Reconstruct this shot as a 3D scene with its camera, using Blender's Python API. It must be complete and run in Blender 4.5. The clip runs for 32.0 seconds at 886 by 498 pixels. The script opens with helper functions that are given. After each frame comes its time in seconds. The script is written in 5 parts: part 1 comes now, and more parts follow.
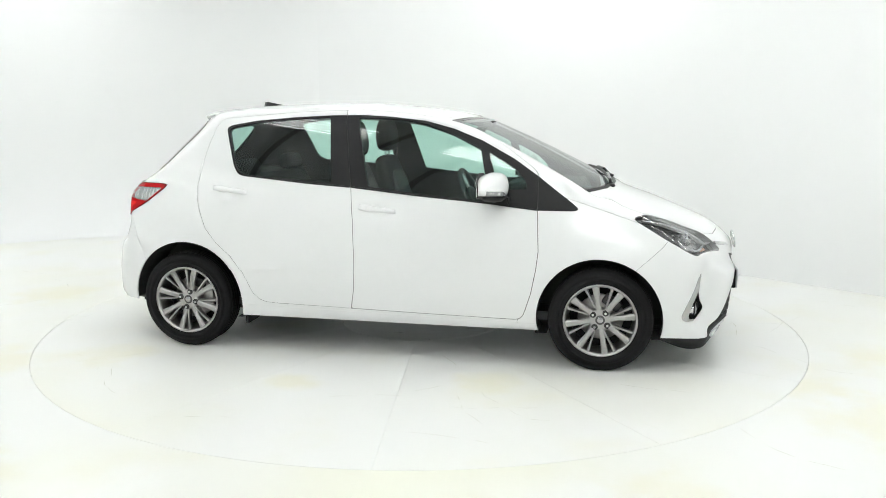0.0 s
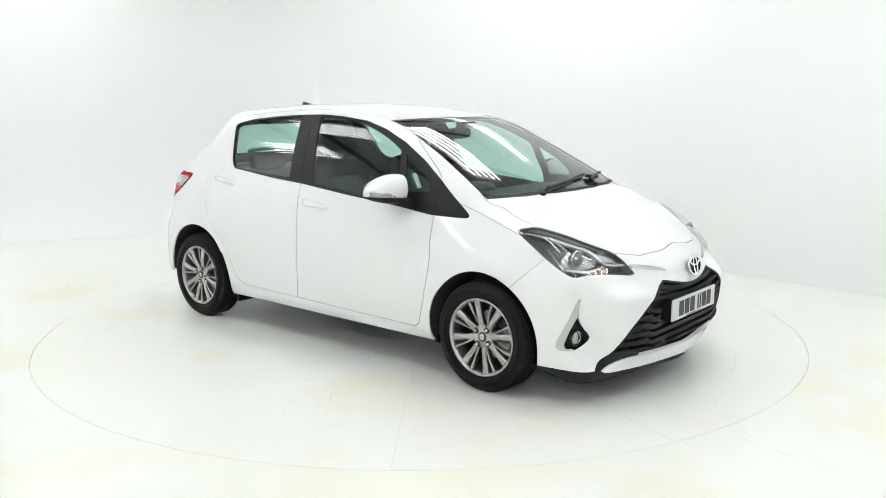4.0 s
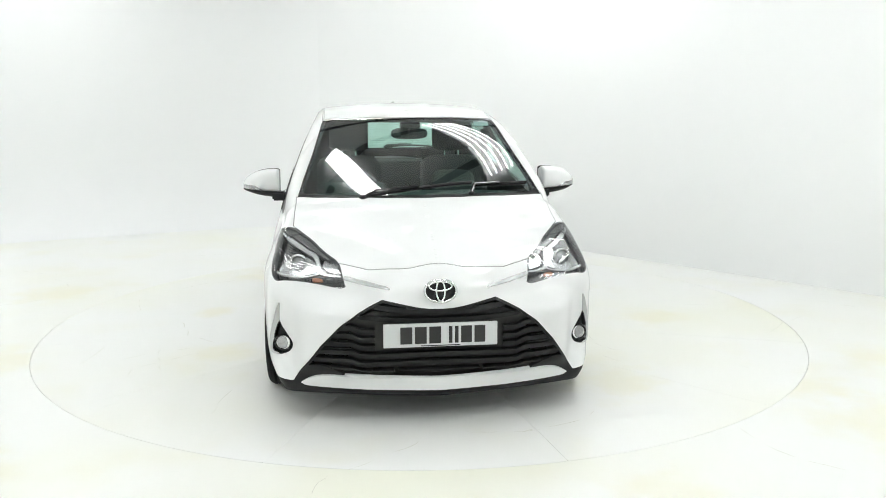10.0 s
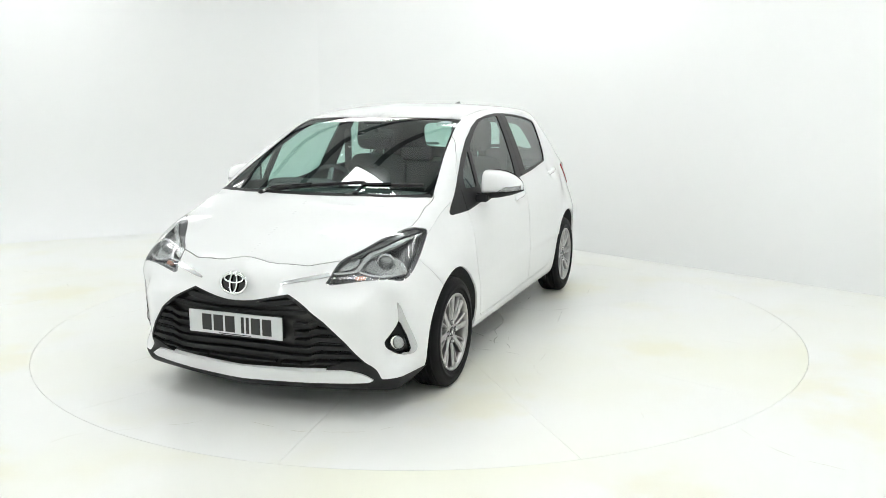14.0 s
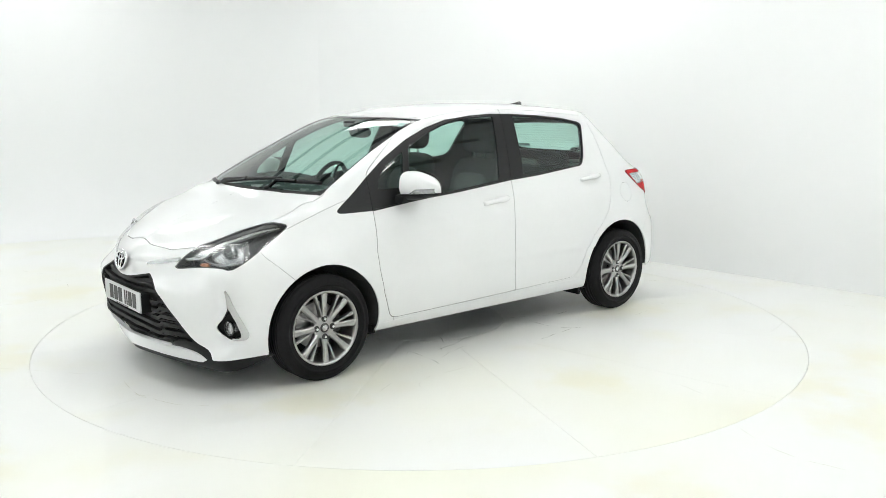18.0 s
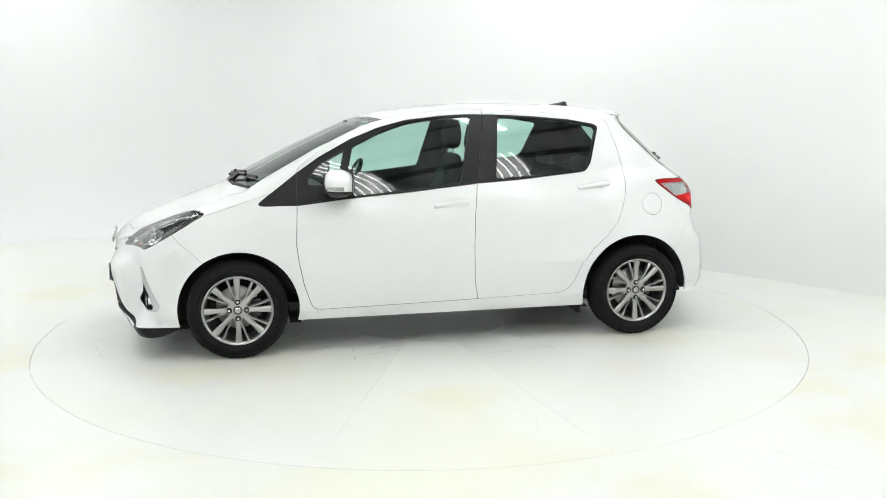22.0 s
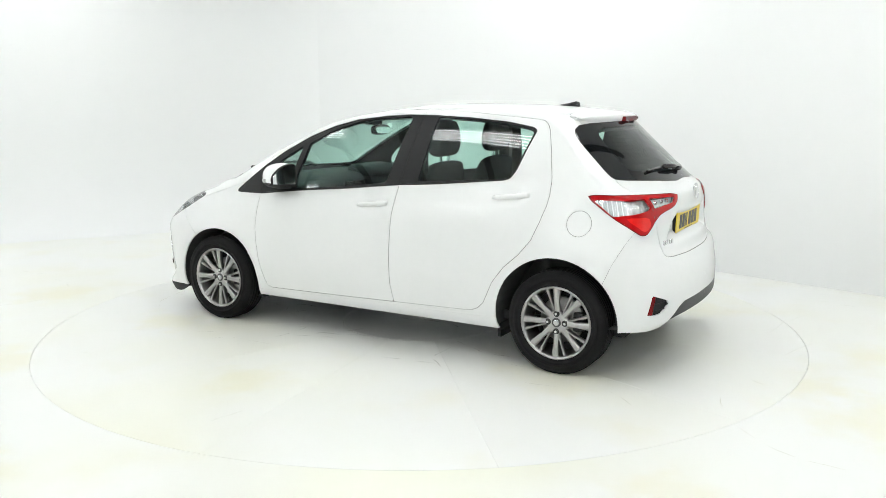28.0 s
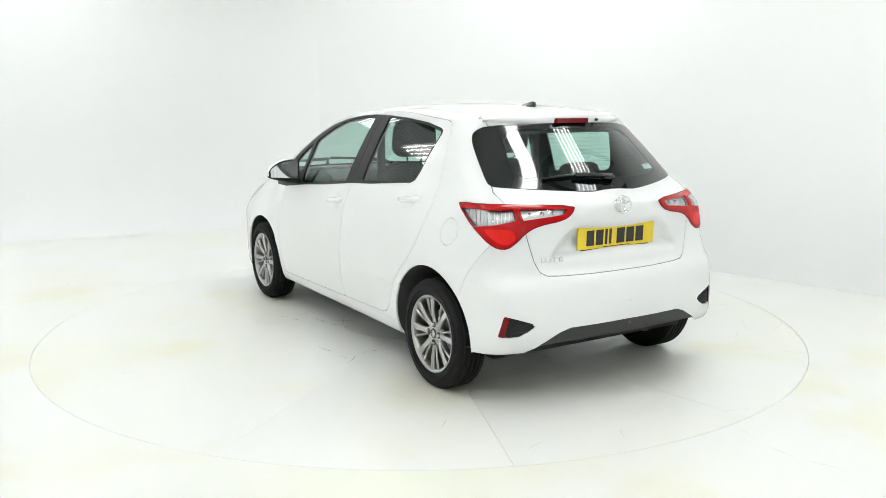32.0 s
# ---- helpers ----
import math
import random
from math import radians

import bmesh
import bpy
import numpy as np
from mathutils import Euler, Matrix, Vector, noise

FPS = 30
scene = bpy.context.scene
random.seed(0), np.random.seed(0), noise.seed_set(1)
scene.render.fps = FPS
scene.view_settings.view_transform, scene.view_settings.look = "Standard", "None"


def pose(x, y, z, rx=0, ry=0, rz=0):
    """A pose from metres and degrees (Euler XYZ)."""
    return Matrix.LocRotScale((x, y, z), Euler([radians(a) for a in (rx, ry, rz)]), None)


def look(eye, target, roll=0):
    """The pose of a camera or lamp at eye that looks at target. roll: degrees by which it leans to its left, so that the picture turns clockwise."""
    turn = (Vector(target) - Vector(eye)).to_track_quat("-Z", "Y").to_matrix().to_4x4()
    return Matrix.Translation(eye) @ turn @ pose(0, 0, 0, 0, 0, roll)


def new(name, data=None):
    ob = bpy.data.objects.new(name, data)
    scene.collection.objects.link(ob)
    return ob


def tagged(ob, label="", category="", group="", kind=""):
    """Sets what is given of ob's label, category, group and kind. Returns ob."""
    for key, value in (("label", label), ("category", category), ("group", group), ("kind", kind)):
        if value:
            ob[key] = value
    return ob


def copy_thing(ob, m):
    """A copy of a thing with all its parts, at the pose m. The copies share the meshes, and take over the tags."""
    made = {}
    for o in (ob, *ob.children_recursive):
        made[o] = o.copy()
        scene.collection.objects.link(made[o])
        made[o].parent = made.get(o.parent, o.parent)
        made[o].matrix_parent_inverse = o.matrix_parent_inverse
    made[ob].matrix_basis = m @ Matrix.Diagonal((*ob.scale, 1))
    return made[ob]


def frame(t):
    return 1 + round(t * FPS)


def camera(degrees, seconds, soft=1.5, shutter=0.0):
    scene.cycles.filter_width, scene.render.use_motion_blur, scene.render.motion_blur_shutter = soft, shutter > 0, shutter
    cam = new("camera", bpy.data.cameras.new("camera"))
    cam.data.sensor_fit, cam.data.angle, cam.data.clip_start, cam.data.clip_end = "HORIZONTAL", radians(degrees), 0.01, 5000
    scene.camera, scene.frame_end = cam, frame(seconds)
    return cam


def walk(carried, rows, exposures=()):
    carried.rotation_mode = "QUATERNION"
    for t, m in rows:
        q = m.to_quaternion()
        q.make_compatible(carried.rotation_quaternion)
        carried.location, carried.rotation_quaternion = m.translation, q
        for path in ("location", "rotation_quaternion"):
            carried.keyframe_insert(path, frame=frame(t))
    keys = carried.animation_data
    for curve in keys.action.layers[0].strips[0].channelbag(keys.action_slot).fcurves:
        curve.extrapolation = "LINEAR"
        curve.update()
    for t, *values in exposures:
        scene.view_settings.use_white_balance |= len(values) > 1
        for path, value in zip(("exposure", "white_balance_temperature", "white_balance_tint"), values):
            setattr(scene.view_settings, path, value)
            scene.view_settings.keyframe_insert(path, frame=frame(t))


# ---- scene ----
cam = camera(55.15, 32.0, 0.4)
EYE, TILT, PAN = Vector((0, -5.770, 1.4975)), radians(-9.877), radians(1.385)
AIM = Vector((math.sin(PAN) * math.cos(TILT), math.cos(PAN) * math.cos(TILT), math.sin(TILT)))
walk(cam, [(0.0, look(EYE, EYE + 5 * AIM, -0.086)), (32.0, look(EYE, EYE + 5 * AIM, -0.086))], [(0.0, 0.06), (32.0, 0.06)])

# ---- world: the hall is closed, only a dim sky outside ----
world = bpy.data.worlds.new("world")
scene.world = world
world.use_nodes = True
world.node_tree.nodes["Background"].inputs[0].default_value = (.8, .85, .9, 1)
world.node_tree.nodes["Background"].inputs[1].default_value = .05


# ---- materials ----
def material(name, colour, rough=.5, metal=0.0, coat=0.0, vary=0.0, scale=8.0, bump=0.0, bump_scale=200.0, emit=0.0, spec=.5, tint=None, alpha=1.0):
    """A Principled material with variation of tone at two scales and a fine relief."""
    m = bpy.data.materials.new(name)
    m.use_nodes = True
    nt = m.node_tree
    b = nt.nodes["Principled BSDF"]
    b.inputs["Base Color"].default_value = (*colour, 1)
    b.inputs["Roughness"].default_value = rough
    b.inputs["Metallic"].default_value = metal
    b.inputs["Coat Weight"].default_value = coat
    b.inputs["Coat Roughness"].default_value = .03
    b.inputs["Specular IOR Level"].default_value = spec
    b.inputs["Alpha"].default_value = alpha
    if emit:
        b.inputs["Emission Color"].default_value = (*(tint or colour), 1)
        b.inputs["Emission Strength"].default_value = emit
    tc = nt.nodes.new("ShaderNodeTexCoord")
    if vary:
        second = tint if tint and not emit else tuple(c * .6 for c in colour)
        n1, n2, mx, rp, mix = (nt.nodes.new("ShaderNode" + k) for k in ("TexNoise", "TexNoise", "Math", "ValToRGB", "Mix"))
        n1.inputs["Scale"].default_value, n1.inputs["Detail"].default_value = scale, 6
        n2.inputs["Scale"].default_value, n2.inputs["Detail"].default_value = scale * 9, 4
        mx.operation = "MULTIPLY"
        rp.color_ramp.elements[0].position, rp.color_ramp.elements[1].position = .22, .42
        mix.data_type = "RGBA"
        nt.links.new(tc.outputs["Object"], n1.inputs["Vector"])
        nt.links.new(tc.outputs["Object"], n2.inputs["Vector"])
        nt.links.new(n1.outputs[0], mx.inputs[0])
        nt.links.new(n2.outputs[0], mx.inputs[1])
        nt.links.new(mx.outputs[0], rp.inputs[0])
        sc = nt.nodes.new("ShaderNodeMath")
        sc.operation = "MULTIPLY"
        sc.inputs[1].default_value = vary
        nt.links.new(rp.outputs[0], sc.inputs[0])
        nt.links.new(sc.outputs[0], mix.inputs["Factor"])
        mix.inputs["A"].default_value = (*colour, 1)
        mix.inputs["B"].default_value = (*second, 1)
        nt.links.new(mix.outputs["Result"], b.inputs["Base Color"])
        rr = nt.nodes.new("ShaderNodeMapRange")
        rr.inputs["To Min"].default_value, rr.inputs["To Max"].default_value = rough * .9, min(1, rough * 1.25)
        nt.links.new(n2.outputs[0], rr.inputs["Value"])
        nt.links.new(rr.outputs[0], b.inputs["Roughness"])
    if bump:
        n3, bp = nt.nodes.new("ShaderNodeTexNoise"), nt.nodes.new("ShaderNodeBump")
        n3.inputs["Scale"].default_value, n3.inputs["Detail"].default_value = bump_scale, 3
        bp.inputs["Strength"].default_value, bp.inputs["Distance"].default_value = bump, .002
        nt.links.new(tc.outputs["Object"], n3.inputs["Vector"])
        nt.links.new(n3.outputs[0], bp.inputs["Height"])
        nt.links.new(bp.outputs[0], b.inputs["Normal"])
    return m


def glass(name, tint, ior=1.5):
    """A thin pane: it lets tinted light straight through and reflects by Fresnel."""
    m = bpy.data.materials.new(name)
    m.use_nodes = True
    nt = m.node_tree
    nt.nodes.remove(nt.nodes["Principled BSDF"])
    tr, gl, lw, pw, ml, mx = (nt.nodes.new("ShaderNode" + k) for k in ("BsdfTransparent", "BsdfGlossy", "LayerWeight", "Math", "Math", "MixShader"))
    tr.inputs[0].default_value = (*tint, 1)
    gl.inputs["Roughness"].default_value = .0
    # Schlick's rule: weak head-on, a mirror at a glancing angle, alike from both sides
    f0 = ((ior - 1) / (ior + 1)) ** 2 * 1.9
    pw.operation, pw.inputs[1].default_value = "POWER", 4.2
    ml.operation, ml.inputs[1].default_value, ml.inputs[2].default_value = "MULTIPLY_ADD", 1 - f0, f0
    lw.inputs[0].default_value = .5
    nt.links.new(lw.outputs["Facing"], pw.inputs[0])
    nt.links.new(pw.outputs[0], ml.inputs[0])
    nt.links.new(ml.outputs[0], mx.inputs[0])
    nt.links.new(tr.outputs[0], mx.inputs[1])
    nt.links.new(gl.outputs[0], mx.inputs[2])
    nt.links.new(mx.outputs[0], nt.nodes["Material Output"].inputs[0])
    return m


PAINT = material("white_paint", (.828, .838, .840), .40, coat=.75, vary=.03, scale=3, spec=.05)
TRIM = material("black_trim", (.012, .0125, .013), .40, vary=.3, scale=30, bump=.05, bump_scale=900, spec=.28)
GLOSSBLACK = material("gloss_black", (.006, .007, .008), .02, spec=.6)
ROUGHBLACK = material("grained_black", (.012, .0125, .013), .5, vary=.35, scale=20, bump=.12, bump_scale=500, spec=.3)
GREYTRIM = material("grained_grey", (.042, .043, .044), .5, vary=.25, scale=20, bump=.08, bump_scale=500, spec=.35)
GAP = material("seam_dark", (.20, .205, .205), .8)
RUBBER = material("tyre_rubber", (.010, .010, .0105), .62, vary=.4, scale=14, bump=.2, bump_scale=300, spec=.15)
ALLOY = material("grey_alloy", (.40, .397, .39), .33, metal=1.0, vary=.06, scale=12, tint=(.35, .35, .345))
DARKMETAL = material("dark_metal", (.12, .12, .12), .45, metal=1.0, vary=.4, scale=20)
DISC = material("brake_steel", (.45, .44, .43), .35, metal=1.0, vary=.3, scale=30)
CHROME = material("chrome", (.78, .79, .80), .08, metal=1.0)
SILVER = material("lamp_reflector", (.70, .71, .72), .18, metal=1.0)
LAMPDARK = material("lamp_bucket", (.040, .042, .045), .25, coat=.4, vary=.3, scale=40)
AMBER = material("amber_lens", (.55, .24, .14), .15, coat=.5, vary=.3, scale=60)
REDLENS = material("red_lens", (.50, .002, .004), .12, coat=.35, vary=.5, scale=22, tint=(.30, .001, .002), spec=.15)
DARKRED = material("dark_red_lens", (.17, .006, .008), .15, spec=.25, vary=.3, scale=40)
BRIGHTRED = material("bright_red_lens", (.80, .012, .010), .12, coat=.4, spec=.15, vary=.5, scale=30, tint=(.58, .010, .010))
GREYCHROME = material("grey_chrome", (.50, .51, .52), .16, metal=1.0, vary=.1, scale=30)
CLEARLENS = material("ribbed_clear_lens", (.86, .87, .87), .15, metal=.25, coat=.6, vary=.5, scale=60, tint=(.66, .66, .66))
PLATEWHITE = material("plate_white", (.66, .68, .68), .35, vary=.1, scale=20)
PLATEYELLOW = material("plate_yellow", (.80, .60, .03), .35, vary=.1, scale=20)
INK = material("plate_ink", (.02, .02, .02), .4)
CLOTH = material("seat_cloth", (.024, .0265, .028), .9, vary=.5, scale=30, bump=.12, bump_scale=900)
CLOTH2 = material("seat_cloth_light", (.085, .093, .096), .9, vary=.4, scale=40, bump=.12, bump_scale=900)
PLASTIC = material("cabin_plastic", (.022, .0245, .026), .6, vary=.3, scale=20, bump=.08, bump_scale=700)
LINER = material("headliner", (.42, .42, .40), .9, vary=.2, scale=20)
WELL = material("arch_liner", (.055, .056, .056), .75, vary=.3, scale=14)
UNDER = material("underbody", (.02, .02, .02), .8, vary=.4, scale=12)
PANE = glass("green_tinted_glass", (.69, .885, .825))
SCREEN = glass("windscreen_glass", (.69, .885, .825))
DARKPANE = glass("rear_side_glass", (.68, .875, .815))
LENS = glass("clear_cover", (.96, .97, .97))
LENSBALL = material("projector_glass", (.20, .21, .215), .10, metal=.4, coat=1.0)
LENSCLEAR = material("fog_glass", (.46, .47, .48), .12, metal=.7, coat=.8, vary=.7, scale=110, tint=(.22, .22, .225))
MIRROR = material("mirror_silver", (.85, .88, .88), .03, metal=1.0)
SATIN = material("satin_strip", (.64, .65, .66), .26, metal=.7, coat=.3)
BOWL = material("lamp_bowl", (.52, .53, .54), .22, metal=.75, vary=.35, scale=50)
LAMPEDGE = material("lamp_edge", (.045, .047, .05), .3, coat=.3)
GREYPANEL = material("lamp_grey", (.085, .088, .092), .30, coat=.5)
STICKER = material("sticker", (.55, .66, .68), .5)
# ---- the hall ----
ALONG, ACROSS = Vector((.68, -.733, 0)).normalized(), Vector((.733, .68, 0)).normalized()
TABLE_R = 2.483


def mesh_object(name, verts, faces, mat, parent=None, smooth=False):
    me = bpy.data.meshes.new(name)
    me.from_pydata([tuple(map(float, v)) for v in verts], [], [tuple(map(int, f)) for f in faces])
    me.materials.append(mat)
    if smooth:
        me.polygons.foreach_set("use_smooth", [True] * len(me.polygons))
    me.update()
    ob = new(name, me)
    ob.parent = parent
    return ob


def part(name, bm, mat, parent, label="", smooth=False):
    """Links a bmesh as one mesh object under a thing or a part."""
    me = bpy.data.meshes.new(name)
    bm.to_mesh(me)
    bm.free()
    me.materials.append(mat)
    if smooth:
        me.polygons.foreach_set("use_smooth", [True] * len(me.polygons))
    ob = new(name, me)
    ob.parent = parent
    return tagged(ob, label)


def box(x0, x1, y0, y1, z0, z1, bevel=0.0, seg=2, m=None):
    bm = bmesh.new()
    bmesh.ops.create_cube(bm, size=1)
    bmesh.ops.transform(bm, matrix=Matrix.Translation(((x0 + x1) / 2, (y0 + y1) / 2, (z0 + z1) / 2)) @ Matrix.Diagonal((x1 - x0, y1 - y0, z1 - z0, 1)), verts=bm.verts)
    if bevel:
        bmesh.ops.bevel(bm, geom=bm.edges, offset=bevel, segments=seg, affect="EDGES", profile=.6)
    if m:
        bmesh.ops.transform(bm, matrix=m, verts=bm.verts)
    return bm


def rod(a, b, r0, r1=None, n=12, ends=True):
    """A round bar from a to b."""
    a, b = Vector(a), Vector(b)
    bm = bmesh.new()
    bmesh.ops.create_cone(bm, cap_ends=ends, segments=n, radius1=r0, radius2=r0 if r1 is None else r1, depth=(b - a).length)
    bmesh.ops.transform(bm, matrix=Matrix.Translation((a + b) / 2) @ (b - a).to_track_quat("Z", "Y").to_matrix().to_4x4(), verts=bm.verts)
    return bm


def tube(points, r, n=8, closed=False):
    """A round bar swept along points."""
    pts = [Vector(p) for p in points]
    bm = bmesh.new()
    rings = []
    for i, p in enumerate(pts):
        a = pts[i - 1] if i or closed else p
        b = pts[(i + 1) % len(pts)] if i + 1 < len(pts) or closed else p
        q = (b - a).to_track_quat("Z", "Y")
        rings.append([bm.verts.new(p + q @ Vector((r * math.cos(k * 2 * math.pi / n), r * math.sin(k * 2 * math.pi / n), 0))) for k in range(n)])
    for i in range(len(rings) - (0 if closed else 1)):
        u, v = rings[i], rings[(i + 1) % len(rings)]
        for k in range(n):
            bm.faces.new((u[k], u[(k + 1) % n], v[(k + 1) % n], v[k]))
    if not closed:
        bm.faces.new(rings[0][::-1])
        bm.faces.new(rings[-1])
    return bm


def floor_material(name, seed, spots):
    """Worn white floor paint: cloudy yellow stains, thin dark hairlines and scuffs."""
    m = material(name, (.80, .81, .775), .42, vary=0, spec=.6)
    nt = m.node_tree
    b = nt.nodes["Principled BSDF"]
    tc, mp = nt.nodes.new("ShaderNodeTexCoord"), nt.nodes.new("ShaderNodeMapping")
    mp.inputs["Location"].default_value = (seed, seed * .7, 0)
    nt.links.new(tc.outputs["Object"], mp.inputs["Vector"])

    def noise_ramp(scale, detail, lo, hi, kind="TexNoise", dist=0.0):
        n, r = nt.nodes.new("ShaderNode" + kind), nt.nodes.new("ShaderNodeMapRange")
        n.inputs["Scale"].default_value = scale
        if kind == "TexNoise":
            n.inputs["Detail"].default_value, n.inputs["Distortion"].default_value = detail, dist
        r.interpolation_type = "SMOOTHSTEP"
        r.inputs["From Min"].default_value, r.inputs["From Max"].default_value = lo, hi
        nt.links.new(mp.outputs[0], n.inputs["Vector"])
        nt.links.new(n.outputs[0], r.inputs["Value"])
        return n, r.outputs[0]

    def blend(fac, a, c, k):
        s, mx = nt.nodes.new("ShaderNodeMath"), nt.nodes.new("ShaderNodeMix")
        s.operation, s.inputs[1].default_value = "MULTIPLY", k
        mx.data_type = "RGBA"
        nt.links.new(fac, s.inputs[0])
        nt.links.new(s.outputs[0], mx.inputs["Factor"])
        if isinstance(a, tuple):
            mx.inputs["A"].default_value = (*a, 1)
        else:
            nt.links.new(a, mx.inputs["A"])
        mx.inputs["B"].default_value = (*c, 1)
        return mx.outputs["Result"]

    _, cloud = noise_ramp(.50, 3, .38, .78)
    _, blot = noise_ramp(1.7, 4, .50, .85)
    c = blend(cloud, (.852, .860, .842), (.835, .838, .71), .85)
    c = blend(blot, c, (.81, .79, .63), .5)
    ragged = nt.nodes.new("ShaderNodeTexNoise")
    ragged.inputs["Scale"].default_value, ragged.inputs["Detail"].default_value = 4.5, 5
    nt.links.new(tc.outputs["Object"], ragged.inputs["Vector"])
    for x, y, r in spots:
        far, add, fall = (nt.nodes.new("ShaderNode" + k) for k in ("VectorMath", "Math", "MapRange"))
        far.operation, far.inputs[1].default_value = "DISTANCE", (x, y, 0)
        add.operation, add.inputs[1].default_value = "MULTIPLY_ADD", -1.6 * r
        nt.links.new(tc.outputs["Object"], far.inputs[0])
        nt.links.new(ragged.outputs[0], add.inputs[0])
        nt.links.new(far.outputs["Value"], add.inputs[2])
        fall.interpolation_type = "SMOOTHSTEP"
        fall.inputs["From Min"].default_value, fall.inputs["From Max"].default_value = .25 * r, -.65 * r
        nt.links.new(add.outputs[0], fall.inputs["Value"])
        c = blend(fall.outputs[0], c, (.80, .76, .52), .38)
    nt.links.new(c, b.inputs["Base Color"])
    _, ro = noise_ramp(1.3, 3, .2, .8)
    rr = nt.nodes.new("ShaderNodeMapRange")
    rr.inputs["To Min"].default_value, rr.inputs["To Max"].default_value = .29, .40
    nt.links.new(ro, rr.inputs["Value"])
    nt.links.new(rr.outputs[0], b.inputs["Roughness"])
    return m


FLOORPAINT = floor_material("floor_paint", 3.0, ((2.25, -2.05, .50), (2.05, -1.50, .30), (2.75, -1.0, .35), (.95, -2.75, .30), (-1.9, -2.45, .30), (-2.5, -.9, .35), (-2.9, .9, .40)))
TABLEPAINT = floor_material("table_paint", 11.0, ((-.37, -1.47, .20), (.65, -1.24, .22), (-1.3, .7, .4), (1.5, .9, .35), (.2, 1.6, .3), (-1.6, -1.2, .3)))
WALLPAINT = material("wall_paint", (.872, .882, .882), .55, vary=.06, scale=1.2, tint=(.84, .852, .853), bump=.05, bump_scale=60)
CEILPAINT = material("ceiling_sheet", (.80, .81, .81), .7, vary=.25, scale=1.5)
BEAMPAINT = material("beam_paint", (.05, .052, .055), .6, vary=.3, scale=3)
CRACK = material("floor_seam", (.46, .45, .39), .9)
TRAY = material("tray_white", (.75, .76, .76), .4)
TUBE = material("tube_light", (1, 1, 1), .4, emit=9.4, tint=(.985, 1.0, .99))


def ring_floor():
    """The floor sheet, with a round hole for the turntable."""
    n = 160
    hole = TABLE_R + .003
    verts, faces = [], []
    radii = [hole, 2.7, 3.2, 4.5, 7, 12]
    for r in radii:
        verts += [(r * math.cos(i * 2 * math.pi / n), r * math.sin(i * 2 * math.pi / n), 0) for i in range(n)]
    for k in range(len(radii) - 1):
        for i in range(n):
            j = (i + 1) % n
            faces.append((k * n + i, (k + 1) * n + i, (k + 1) * n + j, k * n + j))
    low = len(verts)
    verts += [(hole * math.cos(i * 2 * math.pi / n), hole * math.sin(i * 2 * math.pi / n), -.08) for i in range(n)]
    faces += [(i, (i + 1) % n, low + (i + 1) % n, low + i) for i in range(n)]
    return mesh_object("floor", verts, faces, FLOORPAINT)


tagged(ring_floor(), "white-painted concrete floor with yellowish stains and hairline cracks", "floor", kind="structure")


def disc(name, r, z0, z1, mat, parent=None, n=160):
    verts, faces = [], []
    rr = [.0001, .5, 1.0, 1.6, r - .25, r - .004, r, r]
    zz = [z1, z1, z1, z1, z1, z1, z1 - .003, z0]
    for a, z in zip(rr, zz):
        verts += [(a * math.cos(i * 2 * math.pi / n), a * math.sin(i * 2 * math.pi / n), z) for i in range(n)]
    for k in range(len(rr) - 1):
        faces += [(k * n + i, (k + 1) * n + i, (k + 1) * n + (i + 1) % n, k * n + (i + 1) % n) for i in range(n)]
    return mesh_object(name, verts, faces, mat, parent)


def sector(r0, r1, a0, a1, gap, z0, z1, n=24):
    """A flat plate between two radii and two angles, with a chamfered edge."""
    verts, faces = [], []
    for r, z, g in ((r0, z0, gap), (r0, z1 - .001, gap), (r0 + .001, z1, gap + .001), (r1 - .001, z1, gap + .001), (r1, z1 - .001, gap), (r1, z0, gap)):
        k = g / 2 / max(r, .05)
        verts += [(r * math.cos(t), r * math.sin(t), z) for t in np.linspace(a0 + k, a1 - k, n + 1)]
    w = n + 1
    for i in range(5):
        faces += [(i * w + j, (i + 1) * w + j, (i + 1) * w + j + 1, i * w + j + 1) for j in range(n)]
    faces += [(0, w, 2 * w, 3 * w, 4 * w, 5 * w), tuple(n + i * w for i in range(5, -1, -1))]
    return verts, faces


table = tagged(new("turntable"), "round white-painted vehicle turntable set flush in the floor", "turntable")
disc("base_disc", TABLE_R - .003, -.06, -.012, CRACK, table)
for i in range(12):
    a = radians(8.4 + 30 * i)
    mesh_object("plate", *sector(.560, TABLE_R, a, a + radians(30), .0005, -.011, 0), TABLEPAINT, table)
mesh_object("hub_plate", *sector(.02, .556, 0, 2 * math.pi, 0, -.011, 0, 64), TABLEPAINT, table)
pit = tagged(disc("turntable_pit", TABLE_R + .0025, -.12, -.081, UNDER), "dark pit under the turntable", "pit", kind="structure")

# walls: a wall close behind the turntable, one to its side with a coved foot, and two behind the camera
CORNER = Vector((-1.2, 5.69, 0))


